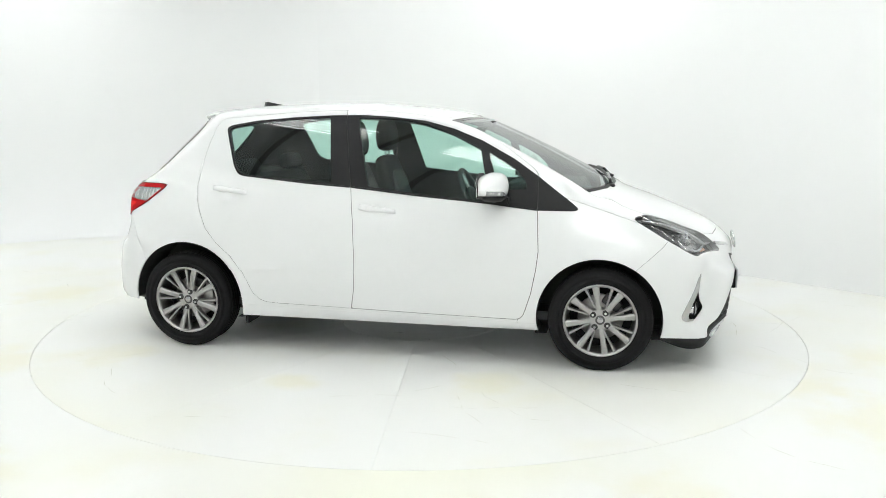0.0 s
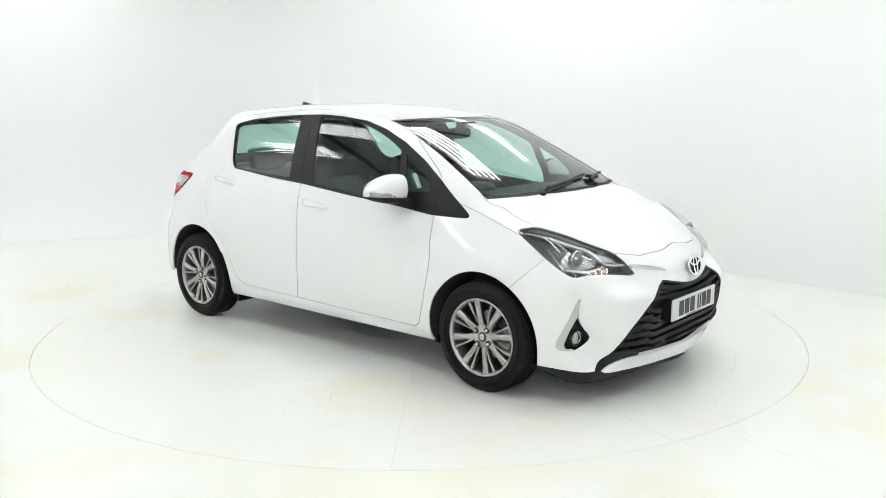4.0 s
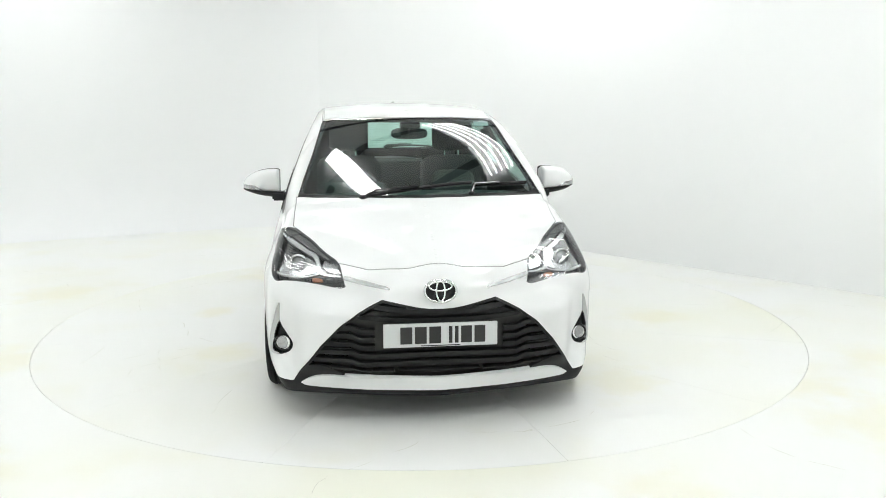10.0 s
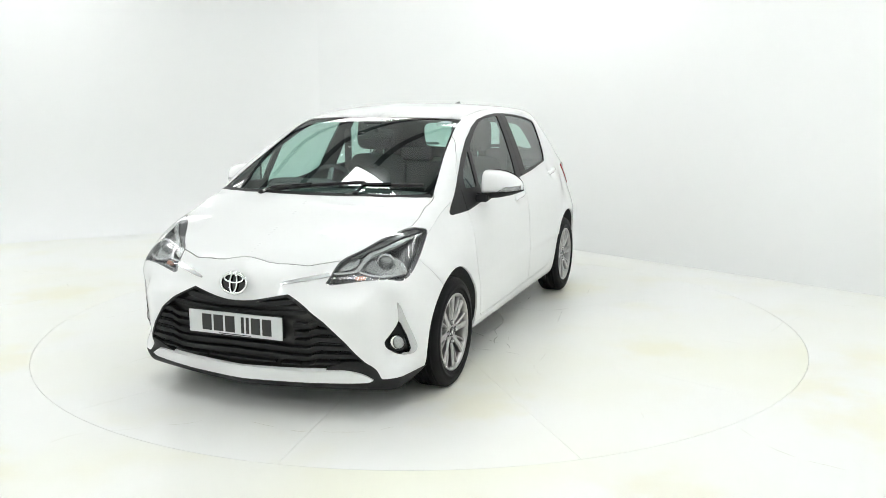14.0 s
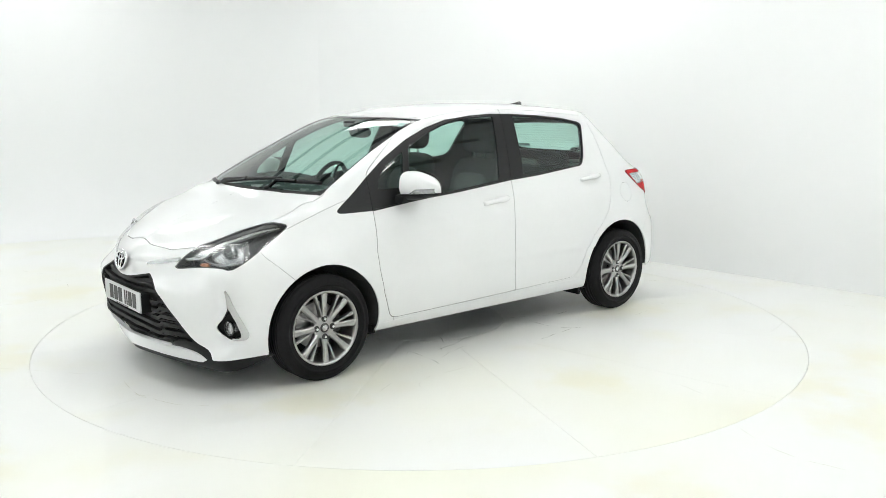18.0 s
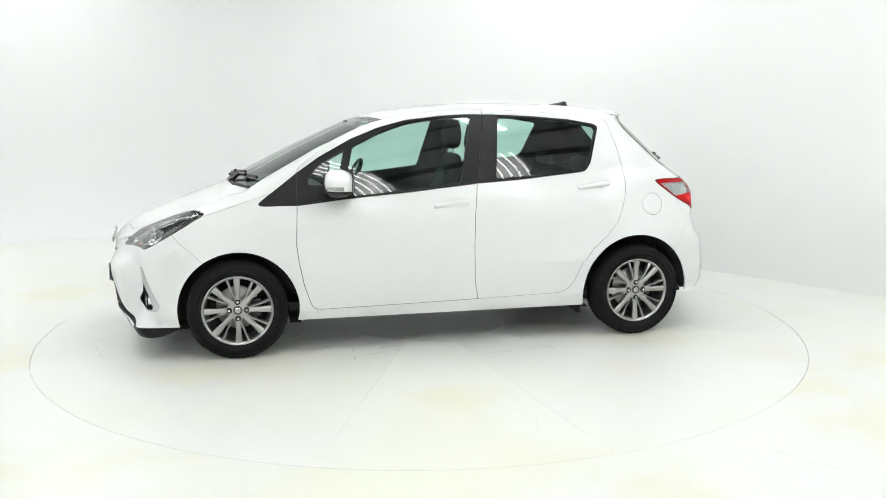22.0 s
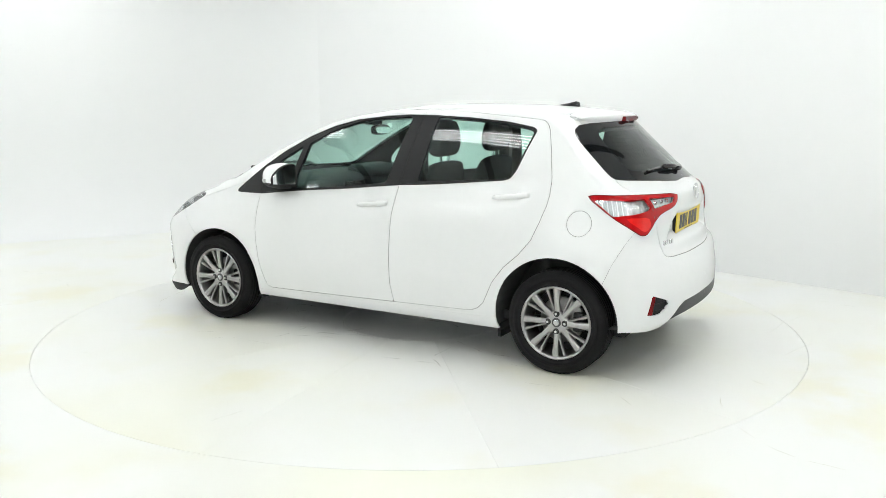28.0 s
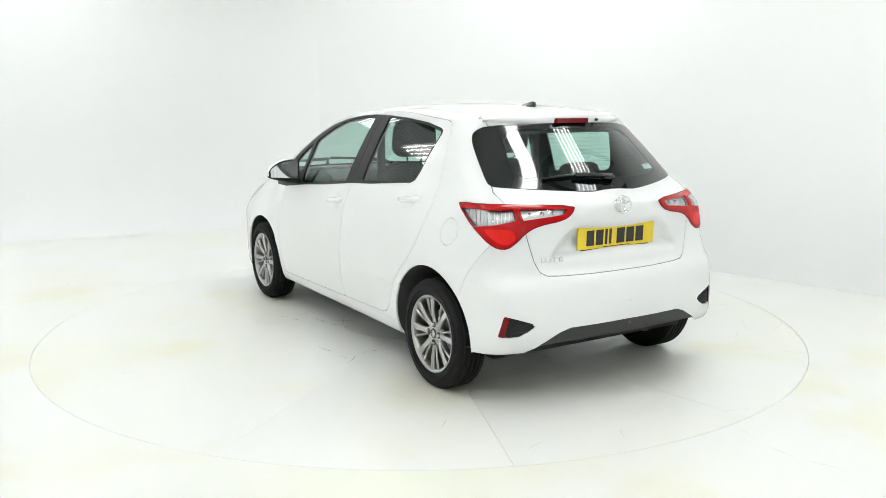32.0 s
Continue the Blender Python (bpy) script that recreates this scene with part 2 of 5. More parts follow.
def wall(name, line, height, label, cove=0.0):
    """A wall along a line of points, 0.12 m thick outwards, its foot coved if wanted."""
    pts = [Vector(p) for p in line]
    prof = []
    if cove:
        prof += [(-cove + cove * math.sin(k * math.pi / 20), .001 + cove - cove * math.cos(k * math.pi / 20)) for k in range(11)]
    else:
        prof += [(0, 0)]
    prof += ([(0, cove + .03)] if cove else []) + [(0, height - .01), (0, height), (.12, height), (.12, -.05)]
    n, verts = len(prof), []
    for i, p in enumerate(pts):
        d = (pts[min(i + 1, len(pts) - 1)] - pts[max(i - 1, 0)]).normalized()
        out = Vector((-d.y, d.x, 0))
        verts += [p + out * o + Vector((0, 0, z)) for o, z in prof]
    faces = [(j * n + i, j * n + i + 1, (j + 1) * n + i + 1, (j + 1) * n + i) for j in range(len(pts) - 1) for i in range(n - 1)]
    return tagged(mesh_object(name, verts, faces, WALLPAINT, None, len(pts) > 3), label, "wall", kind="structure")


def corner(p, a, b, r, n=16):
    """Points of a round corner at p between the ways to a and to b."""
    u, v = (Vector(a) - Vector(p)).normalized(), (Vector(b) - Vector(p)).normalized()
    half = u.angle(v) / 2
    c = Vector(p) + (u + v).normalized() * (r / math.sin(half))
    s, e = Vector(p) + u * (r / math.tan(half)), Vector(p) + v * (r / math.tan(half))
    w0, w1 = s - c, e - c
    return [c + (w0.normalized().slerp(w1.normalized(), k / n)) * r for k in range(n + 1)]


H = 3.9
W0 = CORNER + Vector((-.905, -.425, 0)) * 6.5
W1 = CORNER + ALONG * 9.2
W2, W3 = W1 + Vector((-2.5, -8.5, 0)), W0 + Vector((2.2, -11.2, 0))
BEND = corner(CORNER, W0, W1, 2.2)
wall("wall_side", [W0, BEND[0].lerp(W0, .5)] + BEND[:9], H, "white wall with a coved foot and a rounded corner", .75)
wall("wall_back", BEND[8:] + [W1], H, "smooth white-painted wall behind the turntable")
# The east wall is unseen, added to close the hall and return light.
wall("wall_east", [W1, W2], H, "plain white wall")
wall("wall_south", [W2, W3], H, "plain white wall")
wall("wall_west", [W3, W0], H, "plain white wall")


def ceiling():
    verts = [(-13, -13, H), (13, -13, H), (13, 13, H), (-13, 13, H), (-13, -13, H + .1), (13, -13, H + .1), (13, 13, H + .1), (-13, 13, H + .1)]
    return mesh_object("ceiling", verts, [(0, 3, 2, 1), (4, 5, 6, 7)], CEILPAINT)


tagged(ceiling(), "grey sheet ceiling above the hall", "ceiling", kind="structure")


def turned(along, across, z=0.0):
    """A pose in the hall's own directions."""
    p = ALONG * along + ACROSS * across
    return Matrix.Translation((p.x, p.y, z)) @ Matrix.Rotation(math.atan2(ALONG.y, ALONG.x), 4, "Z")


def roof_beam():
    ob = tagged(new("roof_beam"), "dark steel roof beam under the ceiling", "beam", "roof beams")
    part("web", box(-.012, .012, -7, 7, .02, .12), BEAMPAINT, ob)
    part("flange", box(-.04, .04, -7, 7, 0, .02), BEAMPAINT, ob)
    return ob


beam = roof_beam()
beam.matrix_basis = turned(-4.5, 0, H - .121)
for i in range(1, 10):
    copy_thing(beam, turned(-4.5 + i * 1.1, 0, H - .121))


def light_bank(n=5):
    """A hanging tray with fluorescent tubes under it."""
    ob = tagged(new("fluorescent_light"), "white hanging tray with a bank of lit fluorescent tubes", "light", "fluorescent light banks")
    part("tray", box(-.78, .78, -.30, .30, .045, .06, .004), TRAY, ob)
    for i in range(n):
        y = (i - (n - 1) / 2) * .12
        part("tube", rod((-.74, y, 0), (.74, y, 0), .018, n=10), TUBE, ob)
        for e in (-1, 1):
            part("lamp_holder", box(e * .755 - .012, e * .755 + .012, y - .016, y + .016, -.02, .045, .003), TRAY, ob)
    for e in (-.6, .6):
        part("hanger", rod((e, 0, .06), (e, 0, H - 3.5), .006, n=6), BEAMPAINT, ob)
    return ob


bank = light_bank()
bank.matrix_basis = turned(-.52, 1.58, 3.5)
# The last six and (-4.9, -.6) are unseen banks, added as fill light.
for al, ac in ((-3.0, 1.5), (2.0, 1.08), (4.2, 1.15), (4.4, -.65), (2.3, -2.55), (-.12, -2.65), (-2.6, -2.6), (-5.2, -2.3), (-4.9, -.6), (4.0, -2.6), (5.4, -4.2), (4.0, -5.6), (2.4, -6.4), (.6, -6.6), (-4.2, -4.0), (-1.4, -6.0)):
    copy_thing(bank, turned(al, ac, 3.5))


def batten():
    """A two-tube batten hung before the wall, a light shield towards the wall."""
    ob = tagged(new("wall_batten"), "white two-tube batten light with a light shield hung near the wall", "light")
    # Unseen shield and cover plates, added to keep the tubes' light off the wall.
    part("reflector", box(-.92, .92, .085, .095, -.09, .10, .003), CEILPAINT, ob)
    part("cover", box(-.92, .92, -.14, .084, .09, .10, .003), CEILPAINT, ob)
    for i in range(2):
        y, z = -.10 + .065 * i, .045 - .055 * i
        part("tube", rod((-.86, y, z), (.86, y, z), .011, n=10), TUBE, ob)
        for e in (-1, 1):
            part("lamp_holder", box(e * .875 - .012, e * .875 + .012, y - .014, y + .014, z - .016, z + .016, .003), TRAY, ob)
    for e in (-.7, .7):
        part("hanger", rod((e, 0, .10), (e, 0, H - 2.95), .006, n=6), BEAMPAINT, ob)
    return ob


batten().matrix_basis = turned(-1.1, 2.72, 2.95)


OPAL = material("opal_glow", (1, 1, 1), .5, emit=16.0, tint=(.985, 1.0, .99))


def panel_light():
    """A hanging light with an opal diffuser."""
    ob = tagged(new("diffuser_light"), "white hanging light with a glowing opal diffuser", "light", "diffuser lights")
    part("housing", box(-.60, .60, -.25, .25, .02, .06, .004), TRAY, ob)
    part("diffuser", box(-.52, .52, -.12, .12, -.015, .0195, .006), OPAL, ob)
    for e in (-.5, .5):
        part("hanger", rod((e, 0, .06), (e, 0, H - 3.5), .006, n=6), BEAMPAINT, ob)
    return ob


lit = panel_light()
lit.matrix_basis = turned(-.76, -.30, 3.5)
copy_thing(lit, turned(2.03, -.16, 3.5))


def hairlines(name, r0, r1, count, seed, parent, mat):
    """Short broken hairline cracks in the floor paint, as thin raised-edge slivers."""
    rnd = random.Random(seed)
    verts, faces = [], []
    for _ in range(count):
        a, r = rnd.uniform(0, 2 * math.pi), math.sqrt(rnd.uniform(r0 * r0, r1 * r1))
        p = Vector((r * math.cos(a), r * math.sin(a), 0))
        way = rnd.uniform(0, 2 * math.pi)
        for piece in range(rnd.randint(1, 3)):
            n = rnd.randint(3, 7)
            pts = []
            for k in range(n):
                pts.append(p.copy())
                way += rnd.gauss(0, .2)
                p = p + Vector((math.cos(way), math.sin(way), 0)) * rnd.uniform(.015, .05)
            base = len(verts)
            for k, q in enumerate(pts):
                d = (pts[min(k + 1, n - 1)] - pts[max(k - 1, 0)]).normalized()
                w = rnd.uniform(.0006, .0019) * (.3 if k in (0, n - 1) else 1)
                side = Vector((-d.y, d.x, 0)) * w
                verts += [q + side + Vector((0, 0, .0006)), q - side + Vector((0, 0, .0006))]
            faces += [(base + 2 * k, base + 2 * k + 1, base + 2 * k + 3, base + 2 * k + 2) for k in range(n - 1)]
            p = p + Vector((math.cos(way), math.sin(way), 0)) * rnd.uniform(.01, .06)
    return tagged(mesh_object(name, verts, faces, mat, parent), "fine broken hairline cracks", kind="stuff")


HAIRLINE = material("hairline", (.64, .63, .56), .8, vary=.6, scale=9, tint=(.80, .80, .75))
hairlines("hairline_cracks", .3, 2.40, 30, 5, table, HAIRLINE)
hairlines("open_cracks", .1, .95, 14, 21, table, material("open_crack", (.20, .19, .16), .9, vary=.5, scale=12, tint=(.45, .44, .38)))
hairlines("hairline_cracks", 2.55, 4.6, 44, 8, bpy.data.objects["floor"], HAIRLINE)


# ---- the car's outer form, as curves ----
def curve(*pts):
    """A smooth shape-keeping curve through (x, value) pairs, as a function of arrays."""
    p = sorted(pts)
    xs = np.array([a for a, _ in p], float)
    ys = np.array([b for _, b in p], float)
    h = np.diff(xs)
    d = np.diff(ys) / h
    m = np.zeros(len(xs))
    m[0], m[-1] = d[0], d[-1]
    for i in range(1, len(xs) - 1):
        if d[i - 1] * d[i] > 0:
            w1, w2 = 2 * h[i] + h[i - 1], h[i] + 2 * h[i - 1]
            m[i] = (w1 + w2) / (w1 / d[i - 1] + w2 / d[i])

    def value(x):
        x = np.asarray(x, float)
        i = np.clip(np.searchsorted(xs, x) - 1, 0, len(h) - 1)
        t = np.clip((x - xs[i]) / h[i], -0.5, 1.5)
        lin = np.where(x < xs[0], ys[0] + (x - xs[0]) * m[0], ys[-1] + (x - xs[-1]) * m[-1])
        t2, t3 = t * t, t * t * t
        v = ys[i] * (2 * t3 - 3 * t2 + 1) + h[i] * m[i] * (t3 - 2 * t2 + t) + ys[i + 1] * (3 * t2 - 2 * t3) + h[i] * m[i + 1] * (t3 - t2)
        return np.where((x < xs[0]) | (x > xs[-1]), lin, v)
    return value


def step(a, b, x):
    t = np.clip((x - a) / (b - a), 0, 1)
    return t * t * (3 - 2 * t)


def smax(a, b, k):
    h = np.maximum(k - np.abs(a - b), 0) / k
    return np.maximum(a, b) + h * h * k / 4


# the car's space: x forward from the middle of the wheelbase, y to its left, z up from the ground
PLAN = curve((-1.9, .70), (-1.75, .765), (-1.6, .808), (-1.4, .84), (-1.25, .847), (-.95, .842), (-.2, .838), (.5, .838), (.95, .838), (1.25, .845), (1.45, .836), (1.6, .816), (1.75, .79), (1.9, .75), (2.05, .70))
SILL = curve((.1, -.13), (.15, -.10), (.2, -.058), (.25, -.030), (.29, -.020), (.4, -.005), (.5, 0), (.6, 0))
APRON = curve((.1, -.075), (.15, -.05), (.194, -.03), (.25, -.012), (.35, -.002), (.5, 0), (.6, 0))
DOOR = curve((-.45, 0), (-.3, -.008), (-.2, -.018), (-.12, -.034), (-.06, -.055), (0, -.078))
WING = curve((.5, 0), (.6, -.002), (.66, -.01), (.72, -.032), (.78, -.06), (.854, -.095), (.9, -.115), (1.0, -.19), (1.1, -.30))
REAR = curve((.5, 0), (.64, -.004), (.7, -.018), (.76, -.038), (.844, -.068), (.92, -.087), (1.0, -.108), (1.12, -.155))
RAIL = curve((1.4, .50), (.9, .545), (.3, .558), (-.285, .560), (-.9, .553), (-1.2, .535), (-1.5, .49))
BELTY = curve((1.3, .74), (1.11, .757), (.887, .766), (.3, .763), (-.21, .757), (-.94, .724), (-1.4, .69), (-1.7, .64))
TOPC = curve((2.15, .55), (2.05, .655), (2.0, .705), (1.95, .738), (1.911, .758), (1.8, .806), (1.65, .862), (1.486, .915), (1.36, .962), (1.31, .993),
             (1.145, 1.083), (.9, 1.205), (.65, 1.318), (.47, 1.39), (.36, 1.419), (.2, 1.445), (0, 1.468), (-.35, 1.486), (-.7, 1.482), (-1.0, 1.467), (-1.25, 1.442), (-1.5, 1.41), (-1.7, 1.38))
CROWN = curve((2.1, .30), (1.9, .26), (1.8, .22), (1.5, .085), (1.3, .10), (1.2, .17), (.7, .15), (.36, .12), (-.3, .105), (-1.0, .11), (-1.5, .13))
NOSE = curve((.1, 1.92), (.15, 1.985), (.2, 2.0), (.27, 2.005), (.4, 2.018), (.5, 2.026), (.6, 2.03), (.652, 2.024), (.7, 2.0), (.74, 1.972), (.8, 1.93), (.9, 1.85))
TAILX = curve((.15, -1.70), (.2, -1.75), (.25, -1.81), (.34, -1.868), (.45, -1.87), (.525, -1.86), (.6, -1.842), (.635, -1.822), (.66, -1.797), (.75, -1.785), (.9, -1.785), (.978, -1.781), (1.02, -1.752), (1.05, -1.715), (1.2, -1.555), (1.375, -1.37), (1.5, -1.24))
TAILC = curve((.2, .2), (.5, .2), (.655, .18), (.8, .22), (.93, .25), (.99, .37), (1.03, .44), (1.06, .47), (1.2, .54), (1.4, .64))


def belt(x):
    return .985 - .095 * x


def side_y(x, z):
    zb = belt(x)
    low = SILL(z) + (APRON(z) - SILL(z)) * np.maximum(step(1.2, 1.5, x), step(-1.2, -1.5, x))
    plan = PLAN(x)
    door = plan + DOOR(np.minimum(z - zb, 0)) + (BELTY(x) - plan + .078) * step(-.25, 0, z - zb)
    s = np.clip((z - zb) / (1.445 - zb), 0, 1.6)
    upper = BELTY(x) + (RAIL(x) - BELTY(x)) * s + .05 * s * (1 - s)
    door = np.where(z < zb, door, upper)
    wing = plan + WING(z)
    u = step(1.02, 1.20, z)
    quarter = (plan + REAR(z)) * (1 - u) + upper * u
    f, r = step(1.0, 1.4, x), step(-1.0, -1.35, x)
    return np.where(z < .5, plan, door * (1 - f) * (1 - r) + wing * f + quarter * r) + low


def top_z(x, y):
    return TOPC(x) - CROWN(x) * y * y


CHEEK = curve((0, 0), (.3, .012), (.46, .030), (.51, .047), (.57, .072), (.62, .108), (.655, .165), (.68, .205), (.70, .224), (.744, .247), (.79, .284), (.9, .40))


def nose_x(y, z):
    k = .72 + .28 * step(.15, .5, z)
    w = step(.19, .29, z) * (1 - step(.53, .64, z))
    return NOSE(z) - (1 - w) * k * (.2 * (np.sqrt(y * y + .0009) - .03) + .17 * y * y) - w * CHEEK(y)


def tail_x(y, z):
    return TAILX(z) + TAILC(z) * y * y


def under_z(x):
    return .205 - .075 * step(1.5, 1.75, x) + .075 * step(-1.4, -1.65, x)


def field(x, y, z):
    """Below zero inside the closed body."""
    a = smax(y - side_y(x, z), z - top_z(x, y), .05)
    b = np.maximum(nose_x(y, z) * -1 + x, tail_x(y, z) - x)
    a = smax(a, b, np.where(x > 0, .05 + .04 * step(.58, .70, z), .09 - .05 * step(.72, .85, z)))
    return np.maximum(a, under_z(x) - z)


# ---- surface tools: a body from its field, and panels cut from it along curves ----
def shell(h=.0125):
    """Triangles of the body's skin on the side y >= 0."""
    xs, ys, zs = np.arange(-2.0, 2.13, h), np.arange(-2.5 * h, .92, h), np.arange(.10, 1.55, h)
    X, Y, Z = xs[:, None, None], np.abs(ys)[None, :, None], zs[None, None, :]
    f = field(X, Y, Z)
    inside = f < 0
    nx, ny, nz = f.shape
    corner = [(i, j, k) for i in (0, 1) for j in (0, 1) for k in (0, 1)]
    block = lambda a, c: a[c[0]:nx - 1 + c[0], c[1]:ny - 1 + c[1], c[2]:nz - 1 + c[2]]
    count = sum(block(inside, c).astype(np.int8) for c in corner)
    cells = np.argwhere((count > 0) & (count < 8))
    ids = -np.ones((nx - 1, ny - 1, nz - 1), int)
    ids[tuple(cells.T)] = np.arange(len(cells))
    total, weight = np.zeros((len(cells), 3)), np.zeros(len(cells))
    for a in corner:
        for ax in range(3):
            if a[ax] == 0:
                b = list(a)
                b[ax] = 1
                fa, fb = block(f, a)[tuple(cells.T)], block(f, b)[tuple(cells.T)]
                cross = (fa < 0) != (fb < 0)
                t = np.where(cross, fa / np.where(cross, fa - fb, 1), 0)
                p = np.repeat(np.array([a], float), len(cells), 0)
                p[:, ax] += t
                total += p * cross[:, None]
                weight += cross
    V = (cells + total / weight[:, None]) * h + np.array([xs[0], ys[0], zs[0]])
    for _ in range(3):
        V = V - normals(V) * np.clip(value(V), -h, h)[:, None] * .9
    T = []
    for ax in range(3):
        o = [(0, 0), (1, 0), (1, 1), (0, 1)]
        lo = [slice(1, None)] * 3
        n = [nx, ny, nz]
        sl_a = tuple(slice(1, n[i] - 1) if i != ax else slice(0, n[i] - 1) for i in range(3))
        sl_b = tuple(slice(1, n[i] - 1) if i != ax else slice(1, n[i]) for i in range(3))
        e = inside[sl_a] != inside[sl_b]
        w = np.argwhere(e) + [0 if i == ax else 1 for i in range(3)]
        flip = ~inside[tuple(w.T)]
        u, v = [(1, 2), (2, 0), (0, 1)][ax]
        q = []
        for du, dv in o:
            c = w.copy()
            c[:, u] -= 1 - du
            c[:, v] -= 1 - dv
            q.append(ids[tuple(c.T)])
        q = np.array(q).T
        q[flip] = q[flip][:, ::-1]
        T += [q[:, [0, 1, 2]], q[:, [0, 2, 3]]]
    M = (V, np.concatenate(T))
    return split(M, -M[0][:, 1])[0]


def value(V):
    return field(V[:, 0], np.abs(V[:, 1]), V[:, 2])


def normals(V, e=.004):
    g = np.stack([value(V + d) - value(V - d) for d in np.eye(3) * e], 1)
    return g / np.maximum(np.linalg.norm(g, axis=1), 1e-9)[:, None]


def tidy(V, T):
    used, inv = np.unique(T, return_inverse=True)
    return V[used], inv.reshape(T.shape)


def split(M, g):
    """Cuts M where g crosses zero: (the piece with g <= 0, the rest)."""
    V, T = M
    if not len(T):
        return M, M
    g = np.where(np.abs(g) < 1e-6, -1e-6, g)
    ins = g <= 0
    n = ins[T].sum(1)
    mix = T[(n == 1) | (n == 2)]
    k = n[(n == 1) | (n == 2)]
    odd = np.where(k == 1, np.argmax(ins[mix], 1), np.argmin(ins[mix], 1))
    A, B, C = (mix[np.arange(len(mix)), (odd + i) % 3] for i in range(3))
    pairs = np.sort(np.concatenate([np.stack([A, B], 1), np.stack([A, C], 1)]), 1)
    uq, inv = np.unique(pairs, axis=0, return_inverse=True)
    inv = inv.ravel()
    t = (g[uq[:, 0]] / (g[uq[:, 0]] - g[uq[:, 1]]))[:, None] if len(uq) else np.zeros((0, 1))
    W = np.concatenate([V, V[uq[:, 0]] * (1 - t) + V[uq[:, 1]] * t])
    ab, ac = inv[:len(mix)] + len(V), inv[len(mix):] + len(V)
    tip, base = np.stack([A, ab, ac], 1), np.concatenate([np.stack([ab, B, C], 1), np.stack([ab, C, ac], 1)])
    one, two = k == 1, np.concatenate([k == 1, k == 1])
    inner = np.concatenate([T[n == 3], tip[one], base[~two]])
    outer = np.concatenate([T[n == 0], tip[~one], base[two]])
    return tidy(W, inner), tidy(W, outer)


def rounded(pts, times=2):
    """A closed outline with its corners cut round."""
    p = np.array(pts, float)
    for _ in range(times):
        q = np.roll(p, -1, 0)
        p = np.stack([p * .78 + q * .22, p * .22 + q * .78], 1).reshape(-1, 2)
    return p


def inside_of(poly, P):
    """Signed distance of the points P from a closed outline, below zero inside."""
    a = np.array(poly, float)
    b = np.roll(a, -1, 0)
    d, odd = np.full(len(P), 1e9), np.zeros(len(P), bool)
    for (ax, ay), (bx, by) in zip(a, b):
        ex, ey = bx - ax, by - ay
        wx, wy = P[:, 0] - ax, P[:, 1] - ay
        t = np.clip((wx * ex + wy * ey) / (ex * ex + ey * ey + 1e-12), 0, 1)
        d = np.minimum(d, (wx - t * ex) ** 2 + (wy - t * ey) ** 2)
        if abs(ey) > 1e-12:
            c = ((ay > P[:, 1]) != (by > P[:, 1])) & (P[:, 0] < ex * (P[:, 1] - ay) / ey + ax)
            odd ^= c
    return np.where(odd, -1, 1) * np.sqrt(d)


SIDE = lambda V: V[:, [0, 2]]
FRONT = lambda V: V[:, [1, 2]]
TOP = lambda V: V[:, [0, 1]]
BOW = lambda V: np.stack([V[:, 0] * .8 - V[:, 1] * .6, V[:, 2]], 1)
STERN = lambda V: np.stack([-V[:, 0] * .6 - V[:, 1] * .8, V[:, 2]], 1)


def where(poly, view, test, times=2):
    """A cutting function: the outline seen in one view, where test(V) is below zero."""
    out = rounded(poly, times) if times else np.array(poly, float)
    return lambda V: np.maximum(inside_of(out, view(V)), test(V))


def cut(M, fn):
    return split(M, fn(M[0]))


def lift(M, d):
    return (M[0] + normals(M[0]) * d, M[1]) if len(M[1]) else M


def mirrored(M):
    return M[0] * [1, -1, 1], M[1][:, ::-1]


def both(M):
    """M and its mirror image, joined along the middle."""
    V = np.concatenate([M[0], M[0] * [1, -1, 1]])
    T = np.concatenate([M[1], M[1][:, ::-1] + len(M[0])])
    key = np.arange(len(V))
    mid = np.where(np.abs(M[0][:, 1]) < 1e-4)[0]
    key[mid + len(M[0])] = mid
    V[mid, 1] = 0
    return tidy(V, key[T])


def eased(M, terms):
    """A smooth rule for a pane's normals: the best low-order fit to those of its surface."""
    V = M[0]
    c = np.linalg.lstsq(terms(V), normals(V, .012), rcond=None)[0]

    def rule(W):
        n = terms(W) @ c
        return n / np.linalg.norm(n, axis=1)[:, None]
    return rule


def powers(i, j, top):
    """Terms of a polynomial in two coordinates, up to that order."""
    return lambda V: np.stack([V[:, i] ** a * V[:, j] ** b for a in range(top + 1) for b in range(top + 1 - a)], 1)


